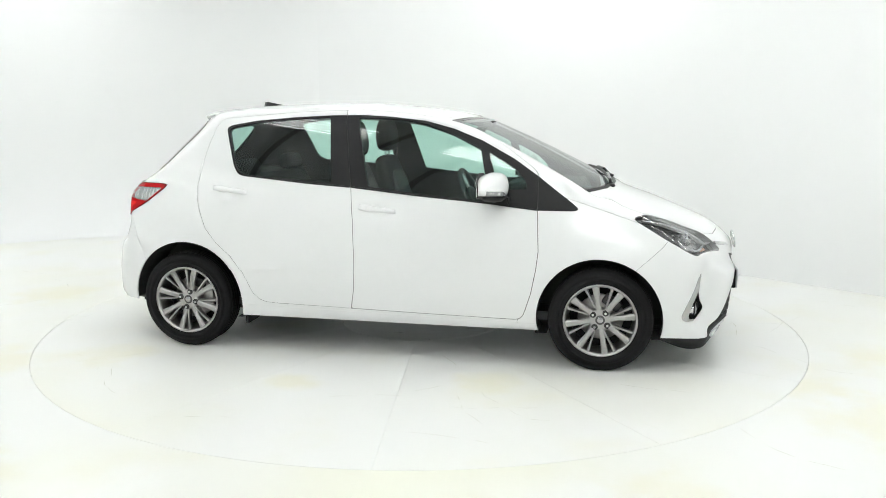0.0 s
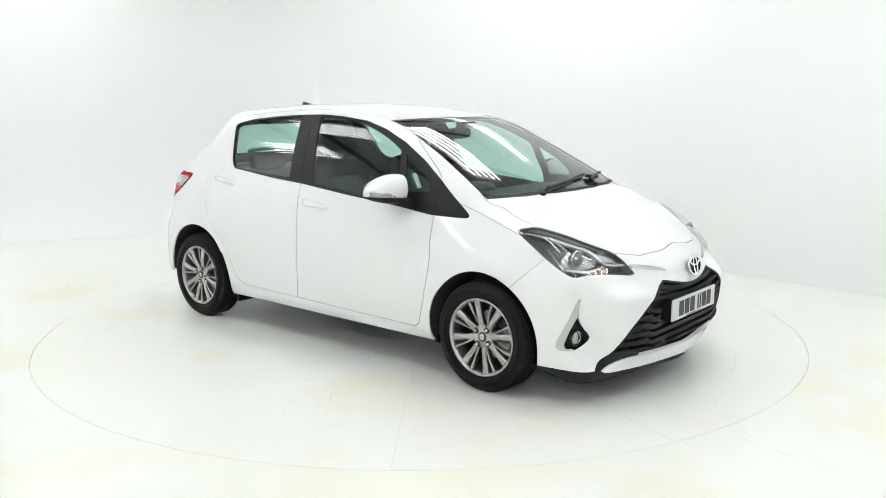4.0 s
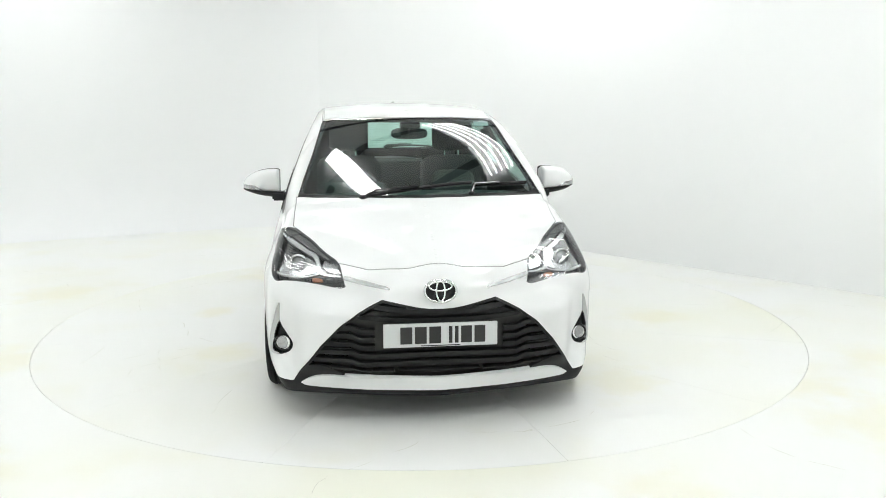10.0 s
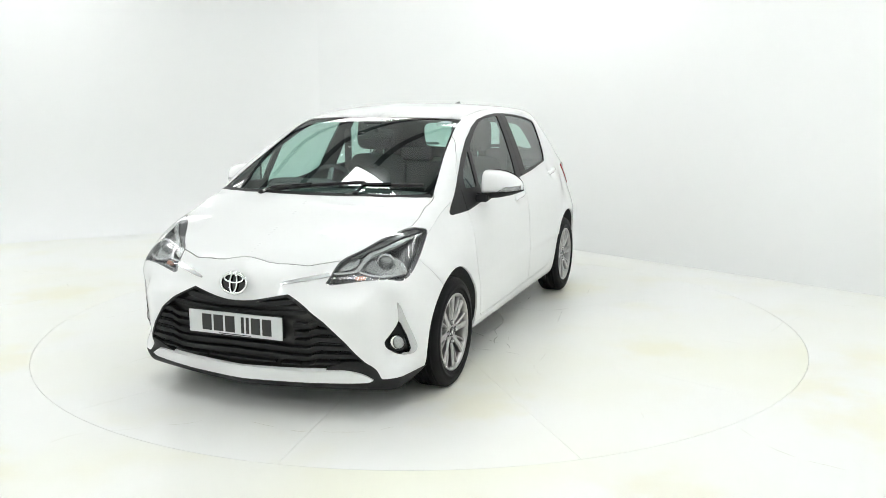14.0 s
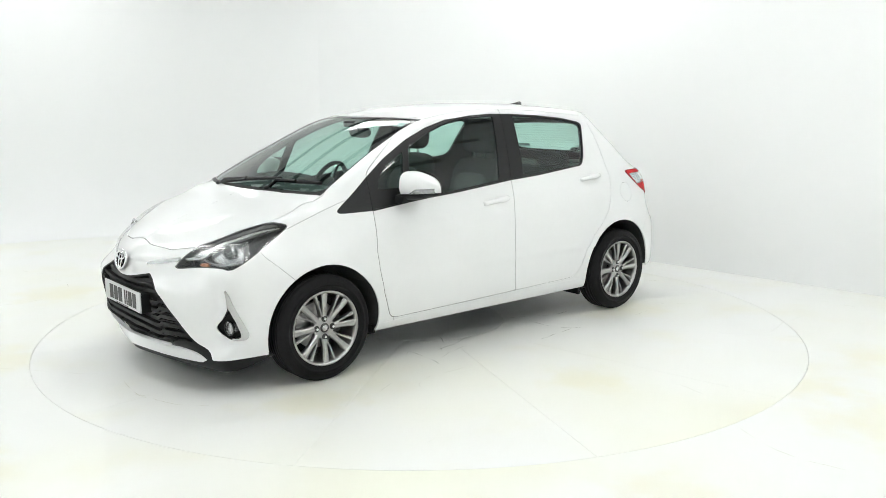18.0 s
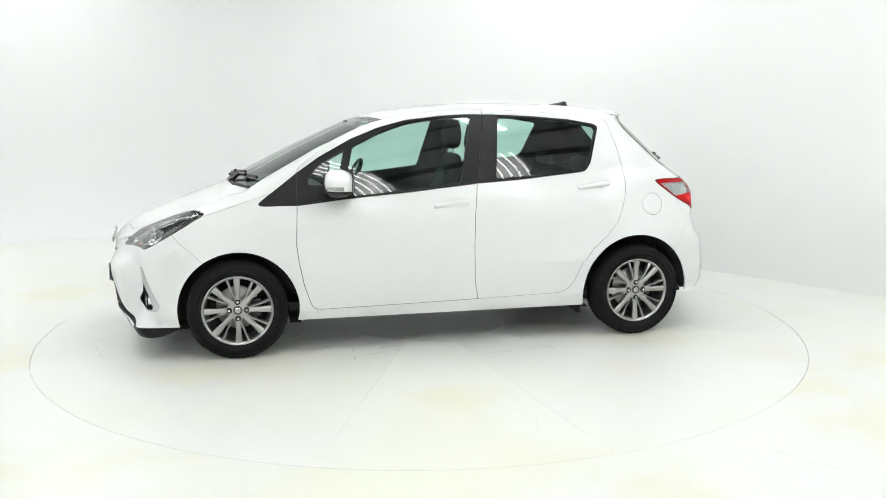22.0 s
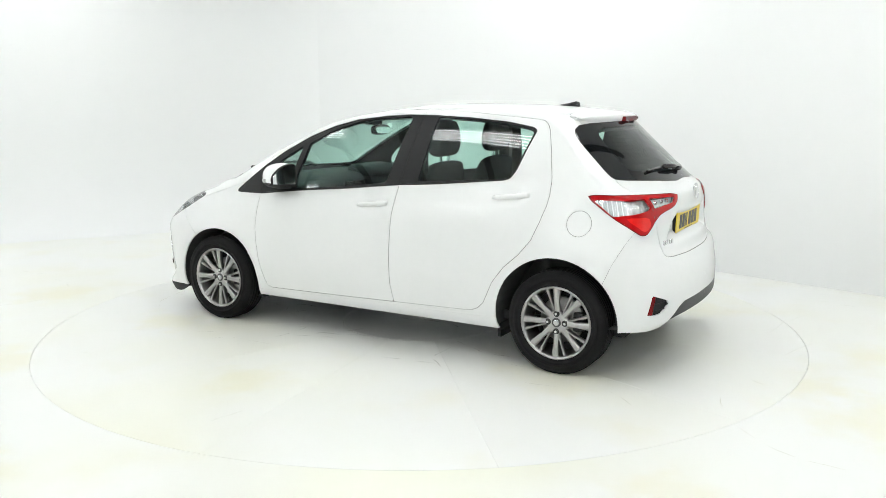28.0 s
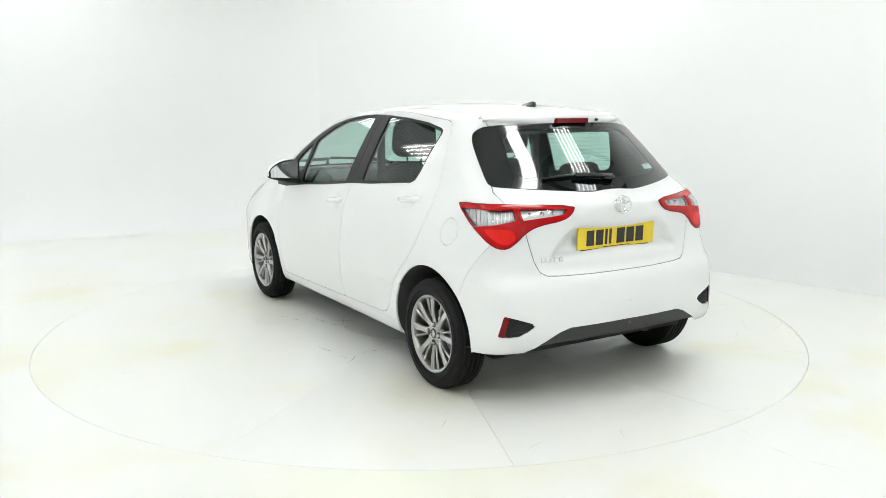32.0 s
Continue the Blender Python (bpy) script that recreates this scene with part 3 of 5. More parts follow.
def skin(name, M, mat, parent, label="", rim=.010, flat=False, true_shape=None, rule=None):
    """Links a piece of the body's surface as a mesh, its borders turned inwards by rim."""
    V, T = M
    ok = (T[:, 0] != T[:, 1]) & (T[:, 1] != T[:, 2]) & (T[:, 0] != T[:, 2])
    T = T[ok]
    N = normals(V, .016) if true_shape is None else surface_normals(V, T)
    if rule:
        N = rule(V)
    elif mat is PAINT:
        N = evened(N, T, 9 if true_shape is None else 2)
    faces, verts, nor = T, V, N
    if rim:
        e = np.concatenate([T[:, [0, 1]], T[:, [1, 2]], T[:, [2, 0]]])
        s = np.sort(e, 1)
        _, first, cnt = np.unique(s, axis=0, return_index=True, return_counts=True)
        b = e[first[cnt == 1]]
        if len(b):
            ids, inv = np.unique(b, return_inverse=True)
            inv = inv.reshape(b.shape)
            side = np.zeros((len(ids), 3))
            tn = np.cross(V[b[:, 1]] - V[b[:, 0]], N[b[:, 0]])
            np.add.at(side, inv[:, 0], tn)
            np.add.at(side, inv[:, 1], tn)
            side /= np.maximum(np.linalg.norm(side, axis=1), 1e-9)[:, None]
            n0, k = len(V), len(ids)
            verts = np.concatenate([V, V[ids], V[ids] - N[ids] * rim])
            nor = np.concatenate([N, side, side])
            i, j = inv[:, 0] + n0, inv[:, 1] + n0
            faces = np.concatenate([T, np.stack([i, i + k, j + k], 1), np.stack([i, j + k, j], 1)])
    me = bpy.data.meshes.new(name)
    me.vertices.add(len(verts))
    me.vertices.foreach_set("co", np.asarray(verts, np.float32).ravel())
    me.loops.add(3 * len(faces))
    me.loops.foreach_set("vertex_index", np.asarray(faces, np.int32).ravel())
    me.polygons.add(len(faces))
    me.polygons.foreach_set("loop_start", np.arange(0, 3 * len(faces), 3, dtype=np.int32))
    me.update(calc_edges=True)
    me.validate()
    me.polygons.foreach_set("use_smooth", [not flat] * len(me.polygons))
    me.materials.append(mat)
    if len(me.vertices) == len(nor) and not flat:
        me.normals_split_custom_set_from_vertices(nor.astype(float).tolist())
    ob = new(name, me)
    ob.parent = parent
    return tagged(ob, label)


def evened(N, T, times):
    """Normals averaged with those of their neighbours, so that painted metal reflects smoothly."""
    for _ in range(times):
        a = N.copy()
        for i, j in ((0, 1), (1, 2), (2, 0)):
            np.add.at(a, T[:, i], N[T[:, j]])
            np.add.at(a, T[:, j], N[T[:, i]])
        N = a / np.maximum(np.linalg.norm(a, axis=1), 1e-9)[:, None]
    return N


def surface_normals(V, T):
    f = np.cross(V[T[:, 1]] - V[T[:, 0]], V[T[:, 2]] - V[T[:, 0]])
    n = np.zeros_like(V)
    for k in range(3):
        np.add.at(n, T[:, k], f)
    return n / np.maximum(np.linalg.norm(n, axis=1), 1e-12)[:, None]


def pair(name, M, mat, parent, label="", rim=.010, other=None, true_shape=None, rule=None):
    """The same piece on both sides of the car."""
    flipped = (lambda W: rule(W * [1, -1, 1]) * [1, -1, 1]) if rule else None
    return skin(name, M, mat, parent, label, rim, False, true_shape, rule), skin(name, mirrored(M), mat, other or parent, label, rim, False, true_shape, flipped)


def spot(p, way):
    """The place where the line from p along way meets the body."""
    p, way = np.array(p, float), np.array(way, float)
    way = way / np.linalg.norm(way)
    s = np.arange(0, 2.5, .004)
    P = p + s[:, None] * way
    v = value(P)
    i = int(np.argmax(v < 0))
    t = s[i] - .004 * v[i] / (v[i] - v[i - 1] + 1e-12)
    return Vector(p + t * way)


# ---- the car ----
car = tagged(new("hatchback_car"), "white five-door hatchback car with black window trim parked on the turntable", "car")
GAPW = .0017
rest = shell()
rest = split(rest, under_z(rest[0][:, 0]) + .004 - rest[0][:, 2])[0]
FULL = rest
gaps = []


def spread(fn, V):
    """fn as a distance along the surface, near its zero."""
    g = fn(V)
    near = np.abs(g) < .03
    P = V[near]
    if len(P):
        N = normals(P)
        t1 = np.cross(N, [.31, .52, .80])
        t1 /= np.linalg.norm(t1, axis=1)[:, None]
        t2 = np.cross(N, t1)
        e = .002
        k = np.hypot(fn(P + e * t1) - fn(P - e * t1), fn(P + e * t2) - fn(P - e * t2)) / (2 * e)
        g[near] /= np.clip(k, .2, 1.5)
    return g


def panel(M, fn, w=GAPW):
    """Cuts a panel out of M and keeps the dark joint round it."""
    inner, outer = split(M, spread(fn, M[0]) - w)
    inner, ring = split(inner, spread(fn, inner[0]) + w)
    gaps.append(ring)
    return inner, outer


ARCH = [(1.247, .290, .350), (-1.245, .300, .358)]
for ax, az, ar in ARCH:
    rest = cut(rest, lambda V: np.maximum(np.hypot(V[:, 0] - ax, V[:, 2] - az) - ar, .35 - V[:, 1]))[1]

ahead, behind, high = (lambda k: lambda V: k - V[:, 0]), (lambda k: lambda V: V[:, 0] - k), (lambda k: lambda V: k - V[:, 1])
LAMP = [(.690, .853), (.703, .868), (.785, .880), (.940, .836), (1.058, .790), (1.172, .752), (1.234, .700), (1.288, .641), (1.130, .665), (1.010, .670), (.962, .660), (.910, .682), (.820, .745), (.742, .808)]
head, rest = cut(rest, where(LAMP, BOW, ahead(1.35), 1))
GRILLE = [(0, .567), (.05, .568), (.106, .575), (.19, .592), (.262, .606), (.315, .582), (.372, .553), (.457, .491), (.545, .393), (.632, .271), (.679, .197), (.80, .204), (.86, .20), (.86, .05), (-.05, .05), (-.05, .567)]
mouth, rest = cut(rest, where(GRILLE, FRONT, ahead(1.56), 0))
FOG = [(.733, .572), (.738, .510), (.738, .464), (.705, .412), (.677, .372), (.680, .345), (.699, .320), (.730, .305), (.762, .300), (.790, .303), (.797, .335), (.786, .400), (.766, .480), (.748, .550)]
fog, rest = cut(rest, where(FOG, FRONT, ahead(1.5), 1))
TAIL = [(.240, .991), (.270, 1.003), (.400, 1.003), (.526, .999), (.824, .989), (.815, .950), (.770, .917), (.640, .895), (.583, .865), (.545, .825), (.497, .790), (.450, .792), (.407, .815), (.320, .888)]
tail, rest = cut(rest, where(TAIL, STERN, behind(-1.3), 1))
BACKGLASS = [(-.1, 1.381), (.208, 1.378), (.471, 1.368), (.545, 1.338), (.578, 1.290), (.600, 1.211), (.622, 1.110), (.624, 1.085), (.600, 1.073), (.416, 1.061), (.25, 1.050), (.150, 1.044), (.09, 1.048), (.036, 1.052), (-.1, 1.052)]
backglass, rest = cut(rest, where(BACKGLASS, FRONT, behind(-1.1), 1))
SCREENEDGE = [(1.308, -.1), (1.308, .027), (1.300, .20), (1.267, .439), (1.172, .666), (1.05, .643), (.790, .590), (.55, .553), (.346, .528), (.365, .45), (.381, .392), (.425, .15), (.437, -.1)]
upward = lambda V: .9 - V[:, 2]
screen, rest = cut(rest, where(SCREENEDGE, TOP, upward, 0))
DLO = [(1.116, .903), (1.105, .894), (1.079, .892), (.889, .894), (.561, .931), (.223, .958), (-.188, 1.000), (-.466, 1.018), (-.890, 1.057), (-.915, 1.062), (-.932, 1.074), (-.960, 1.115), (-.998, 1.224), (-1.037, 1.327), (-1.036, 1.340), (-1.011, 1.355),
       (-.850, 1.383), (-.600, 1.405), (-.369, 1.416), (-.174, 1.419), (.002, 1.409), (.213, 1.386), (.387, 1.342), (.560, 1.275), (.748, 1.176), (.890, 1.081), (.968, 1.022), (1.083, .937), (1.114, .911)]
sideband, rest = cut(rest, where(DLO, SIDE, high(.4), 0))
DIFFUSER = [(-.05, .402), (.367, .396), (.430, .377), (.530, .325), (.60, .27), (.60, .1), (-.05, .1)]
rest = cut(rest, where([(-.05, .333), (.20, .333), (.44, .326), (.53, .318), (.60, .285), (.66, .20), (-.05, .1)], FRONT, behind(-1.55), 0))[1]
diffuser, rest = cut(rest, where(DIFFUSER, FRONT, behind(-1.6), 0))
REFLECTOR = [(.716, .481), (.740, .377), (.690, .372), (.637, .374), (.585, .400), (.563, .418), (.575, .435), (.667, .466)]
reflector, rest = cut(rest, where(REFLECTOR, FRONT, behind(-1.5), 0))

# panels that meet at joints
HOOD = [(1.907, -.1), (1.907, .02), (1.912, .07), (1.917, .123), (1.912, .17), (1.880, .32), (1.802, .462), (1.64, .576), (1.472, .676), (1.36, .676), (1.259, .671), (1.160, .672), (1.1, .64), (1.1, -.1)]
hood, rest = panel(rest, where(HOOD, TOP, lambda V: .70 - V[:, 2], 0), .0027)
HATCH = [(-.1, .646), (.199, .645), (.40, .648), (.462, .652), (.494, .670), (.518, .720), (.538, .789), (.556, .857), (.60, .96), (.617, 1.011), (.626, 1.05), (.612, 1.082), (.59, 1.12), (.57, 1.21), (.54, 1.29), (.50, 1.335), (.46, 1.355), (.46, 1.6), (-.1, 1.6)]
hatch, rest = panel(rest, where(HATCH, FRONT, behind(-1.17), 0), .0026)
FDOOR = [(.890, 1.084), (.892, .891), (.899, .768), (.904, .669), (.893, .568), (.867, .431), (.835, .330), (.822, .297), (.805, .280), (.775, .273), (.233, .281), (-.195, .290), (-.174, .408), (-.170, .618), (-.179, .822), (-.202, .994),
         (-.241, 1.22), (-.281, 1.447), (-.074, 1.446), (.10, 1.441), (.20, 1.433), (.31, 1.412), (.418, 1.380), (.560, 1.319), (.728, 1.218), (.848, 1.134), (.878, 1.107)]
RDOOR = [(-.281, 1.447), (-.241, 1.22), (-.202, .994), (-.179, .822), (-.170, .618), (-.174, .408), (-.195, .290), (-.679, .301), (-.735, .306), (-.775, .323), (-.813, .359), (-.871, .484), (-.946, .582), (-1.032, .657), (-1.103, .742),
         (-1.145, .843), (-1.172, .93), (-1.180, .99), (-1.174, 1.077), (-1.148, 1.214), (-1.114, 1.335), (-1.095, 1.37), (-1.070, 1.39), (-1.031, 1.398), (-.850, 1.413), (-.602, 1.434)]
fd, rd = where(FDOOR, SIDE, high(.532), 0), where(RDOOR, SIDE, high(.532), 0)
front_skin, rest = panel(rest, fd, .0023)
rear_skin, rest = panel(rest, rd)
flap, rest = panel(rest, lambda V: np.maximum(np.hypot(V[:, 0] + 1.361, V[:, 2] - .847) - .068, .3 - V[:, 1]), .0013)
flap_ring = gaps.pop()
BUMPER = [(1.40, .10), (1.44, .585), (1.47, .612), (1.58, .712), (1.65, .80), (1.80, 1.0), (2.3, 1.0), (2.3, .05), (1.40, .05)]
bumper, rest = panel(rest, where(BUMPER, SIDE, lambda V: V[:, 0] * 0 - 1, 0), .0011)
REARBUMPER = [(-1.40, .05), (-1.50, .50), (-1.56, .64), (-1.62, .76), (-1.66, .82), (-1.72, .90), (-2.3, .90), (-2.3, .05)]
rear_bumper, rest = panel(rest, where(REARBUMPER, SIDE, lambda V: V[:, 0] * 0 - 1, 0), .0008)
ROOF = [(.60, -.1), (.60, .50), (.352, .5255), (.30, .5235), (.1, .523), (-.376, .528), (-.963, .498), (-1.14, .455), (-1.3, .42), (-1.3, -.1)]
roof, rest = panel(rest, where(ROOF, TOP, lambda V: 1.30 - V[:, 2], 0), .0014)
sill, rest = panel(rest, lambda V: np.maximum.reduce([V[:, 2] - .268 + .018 * V[:, 0], V[:, 0] - .96, -1.0 - V[:, 0]]), .0005)
wing, quarter = panel(rest, lambda V: np.maximum(np.interp(V[:, 2], [.26, .30, .43, .57, .67], [.79, .80, .855, .885, .893]) - V[:, 0], V[:, 2] - 1.3 + .32 * V[:, 0] + 0), .0012)


def dent(M, x, z, rx, rz, depth):
    """Presses an oval hollow into a panel."""
    V, T = M
    r = ((V[:, 0] - x) / rx) ** 2 + ((V[:, 2] - z) / rz) ** 2
    W = V - normals(V) * (depth * np.clip(1 - r, 0, 1) ** 1.5)[:, None]
    return W, T


skin("hood", both(hood), PAINT, car, "white painted bonnet")
skin("roof", both(roof), PAINT, car, "white painted roof panel")
skin("front_bumper", both(bumper), PAINT, car, "white front bumper")
back_bumper = skin("rear_bumper", both(rear_bumper), PAINT, car, "white rear bumper")


def recess(M, poly, depth, soft):
    """Sinks a part of the tailgate forwards behind the number plate."""
    V, T = M
    d = inside_of(np.array(poly), FRONT(V) * np.array([1, 1]))
    W = V.copy()
    W[:, 0] += depth * step(0, soft, -d) * (V[:, 0] < -1.6)
    return W, T


hatch = recess(hatch, [(-.3, .892), (.29, .892), (.36, .85), (.43, .76), (.44, .735), (.40, .72), (-.3, .715)], .052, .055)
tailgate = skin("tailgate", both(hatch), PAINT, car, "white tailgate", true_shape=1)
pair("front_wing", wing, PAINT, car)
skin("rear_quarter_panel", quarter, PAINT, car)
V0 = np.concatenate([quarter[0], flap_ring[0], flap[0]])
T0 = np.concatenate([quarter[1], flap_ring[1] + len(quarter[0]), flap[1] + len(quarter[0]) + len(flap_ring[0])])
_, first_of, same = np.unique(np.round(V0, 5), axis=0, return_index=True, return_inverse=True)
skin("rear_quarter_panel", mirrored(tidy(V0, first_of[same.ravel()][T0])), PAINT, car)
skin("flap_joint", lift(flap_ring, -.006), GAP, car, "", 0)
pair("sill", sill, PAINT, car)
doors = []
HANDLES = {"front_door": (-.033, .880), "rear_door": (-.957, .972)}
for nm, M in (("front_door", front_skin), ("rear_door", rear_skin)):
    hx, hz = HANDLES[nm]
    doors.append(pair(nm, dent(M, hx + .012, hz - .002, .098, .058, .012), PAINT, car, "white door", true_shape=1))
skin("fuel_flap", flap, PAINT, car, "round white fuel flap")
V = np.concatenate([g[0] for g in gaps])
off = np.cumsum([0] + [len(g[0]) for g in gaps[:-1]])
JOINTS = (V, np.concatenate([g[1] + o for g, o in zip(gaps, off)]))
skin("panel_joints", lift(both(JOINTS), -.0035), GAP, car, "dark panel joints", rim=0)

# glazing and its black surround
FGLASS = [(.607, 1.018), (.576, 1.125), (.552, 1.231), (.389, 1.309), (.214, 1.369), (.10, 1.389), (.002, 1.397), (-.201, 1.405), (-.103, 1.010), (.187, .977), (.535, .944), (.60, .945)]
QGLASS = [(.826, 1.010), (.822, 1.040), (.815, 1.061), (.748, 1.128), (.646, 1.187), (.597, 1.214), (.630, 1.099), (.644, 1.006)]
RGLASS = [(-.378, 1.406), (-.600, 1.395), (-.850, 1.372), (-1.003, 1.345), (-1.022, 1.325), (-.985, 1.222), (-.948, 1.114), (-.925, 1.082), (-.880, 1.063), (-.325, 1.027)]


def eased_corners(pts, most=.016):
    """An outline with each corner cut by a little, in three steps."""
    p = [np.array(q, float) for q in pts]
    out = []
    for a, b, c in zip(p[-1:] + p[:-1], p, p[1:] + p[:1]):
        u, v = a - b, c - b
        lu, lv = np.linalg.norm(u), np.linalg.norm(v)
        s, e = b + u / lu * min(most, lu * .4), b + v / lv * min(most, lv * .4)
        out += [tuple(s), tuple((s + 2 * b + e) / 4), tuple(e)]
    return out


FGLASS, QGLASS, RGLASS = eased_corners(FGLASS), eased_corners(QGLASS), eased_corners(RGLASS)
fglass, band = cut(sideband, where(FGLASS, SIDE, high(.3), 0))
qglass, band = cut(band, where(QGLASS, SIDE, high(.3), 0))
rglass, band = cut(band, where(RGLASS, SIDE, high(.3), 0))
gaps.clear()
fframe, band = panel(band, fd)
rframe, band = panel(band, rd)
FD, RD = doors
side_rule = eased(sideband, powers(0, 2, 2))
for i, (name, M) in enumerate((("front", fframe), ("rear", rframe))):
    pair("window_surround", lift(M, -.002), TRIM, doors[i][0], "matt black window frame", .012, doors[i][1])
pair("window_glass", lift(fglass, -.007), PANE, FD[0], "green-tinted glass", 0, FD[1], None, side_rule)
pair("quarter_light", lift(qglass, -.007), PANE, FD[0], "small fixed front pane", 0, FD[1], None, side_rule)
pair("window_glass", lift(rglass, -.007), DARKPANE, RD[0], "green-tinted glass", 0, RD[1], None, side_rule)
pair("corner_trim", lift(band, -.002), TRIM, car, "black triangular trim ahead of the door", .010)
for g in gaps:
    pair("frame_joint", lift(g, -.008), INK, car, "", 0)
# polished strip along the waist
for i, (x0, x1) in enumerate(((.885, -.195), (-.212, -.893))):
    for s, d in ((1, doors[i][0]), (-1, doors[i][1])):
        pts = []
        for k in range(9):
            x = x0 + (x1 - x0) * k / 8
            z = float(np.interp(-x, [-.889, -.561, -.223, .188, .466, .89], [.897, .934, .961, 1.003, 1.021, 1.060]))
            pts.append((x, s * (side_y(np.array(x), np.array(z)) + .001), z))
        part("waist_strip", tube(pts, .005, 6), TRIM, d)
CLEAR = [(1.283, -.1), (1.280, .15), (1.236, .42), (1.175, .60), (1.13, .643), (1.06, .634), (.79, .578), (.46, .526), (.388, .50), (.415, .36), (.462, .1), (.466, -.1)]
clear, frit = cut(screen, where(CLEAR, TOP, upward, 1))
screen_rule = eased(both(screen), powers(0, 1, 3))
wind = skin("windscreen", lift(both(clear), -.004), SCREEN, car, "green-tinted windscreen", 0, rule=screen_rule)
skin("black_border", lift(both(frit), -.003), GLOSSBLACK, wind, "black glass border", .006, rule=screen_rule)
BACKCLEAR = [(-.1, 1.352), (.25, 1.350), (.385, 1.340), (.43, 1.310), (.455, 1.240), (.478, 1.155), (.475, 1.118), (.43, 1.108), (.2, 1.100), (-.1, 1.098)]
bclear, bfrit = cut(backglass, where(BACKCLEAR, FRONT, behind(-1.1), 1))
back_rule = eased(both(backglass), powers(1, 2, 3))
rw = skin("rear_window", lift(both(bclear), .003), DARKPANE, tailgate, "tinted rear window", 0, rule=back_rule)
skin("black_border", lift(both(bfrit), .004), GLOSSBLACK, tailgate, "black glass border of the rear window", .014, rule=back_rule)


# ---- the car's fittings ----
def lathe(profile, n=72, close=False):
    """A ring turned about the y axis from (radius, y) pairs."""
    bm = bmesh.new()
    rings = [[bm.verts.new((r * math.cos(k * 2 * math.pi / n), y, r * math.sin(k * 2 * math.pi / n))) for k in range(n)] for r, y in profile]
    for u, v in zip(rings, rings[1:] + ([rings[0]] if close else [])):
        for k in range(n):
            bm.faces.new((u[k], v[k], v[(k + 1) % n], u[(k + 1) % n]))
    bmesh.ops.recalc_face_normals(bm, faces=bm.faces)
    return bm


def ball(centre, radii, u=24, v=16, power=1.0):
    """A rounded block: power below one squares it."""
    bm = bmesh.new()
    bmesh.ops.create_uvsphere(bm, u_segments=u, v_segments=v, radius=1)
    for w in bm.verts:
        c = [math.copysign(abs(k) ** power, k) for k in w.co]
        w.co = [centre[i] + c[i] * radii[i] for i in range(3)]
    return bm


def prism(outline, y0, y1, bevel=0.0):
    """An outline in x and z, drawn out along y."""
    bm = bmesh.new()
    f = bm.faces.new([bm.verts.new((x, y0, z)) for x, z in outline])
    r = bmesh.ops.extrude_face_region(bm, geom=[f])
    bmesh.ops.translate(bm, vec=(0, y1 - y0, 0), verts=[v for v in r["geom"] if isinstance(v, bmesh.types.BMVert)])
    bmesh.ops.recalc_face_normals(bm, faces=bm.faces)
    if bevel:
        bmesh.ops.bevel(bm, geom=bm.edges, offset=bevel, segments=2, affect="EDGES")
    return bm


def spoke(w0, w1, w2, r0, r1, y0, y1):
    """A tapering bar outwards along z with a raised middle, its face at y0 (hub) to y1 (rim)."""
    bm = bmesh.new()
    rows = []
    for r, w, y, dep in ((r0, w0, y0, .030), ((r0 + r1) / 2, w1, (y0 + y1) / 2 + .004, .028), (r1, w2, y1, .030)):
        rows.append([bm.verts.new(c) for c in ((-w, y - dep, r), (-w, y - .006, r), (-w * .55, y, r), (w * .55, y, r), (w, y - .006, r), (w, y - dep, r))])
    for u, v in zip(rows, rows[1:]):
        for k in range(5):
            bm.faces.new((u[k], u[k + 1], v[k + 1], v[k]))
    bmesh.ops.recalc_face_normals(bm, faces=bm.faces)
    return bm


TYRE = [(.196, -.020), (.205, -.008), (.214, -.002), (.222, -.0005), (.232, .0015), (.2325, .003), (.246, .0035), (.2465, .002), (.262, .001), (.274, -.004), (.283, -.012), (.289, -.022), (.2925, -.035)]
TREAD = []
for y in (.040, .068, .096, .124):
    TREAD += [(.2930, -y + .012), (.2930, -y), (.2860, -y - .001), (.2860, -y - .007), (.2930, -y - .008)]
TYRE = TYRE + TREAD + [(.2925, -.146), (.287, -.158), (.272, -.170), (.245, -.174), (.205, -.166), (.196, -.155)]
RIM = [(.198, -.150), (.200, -.030), (.2065, -.012), (.2070, -.005), (.2035, -.002), (.1985, -.004), (.1935, -.009), (.189, -.016), (.186, -.034), (.182, -.075), (.176, -.150)]


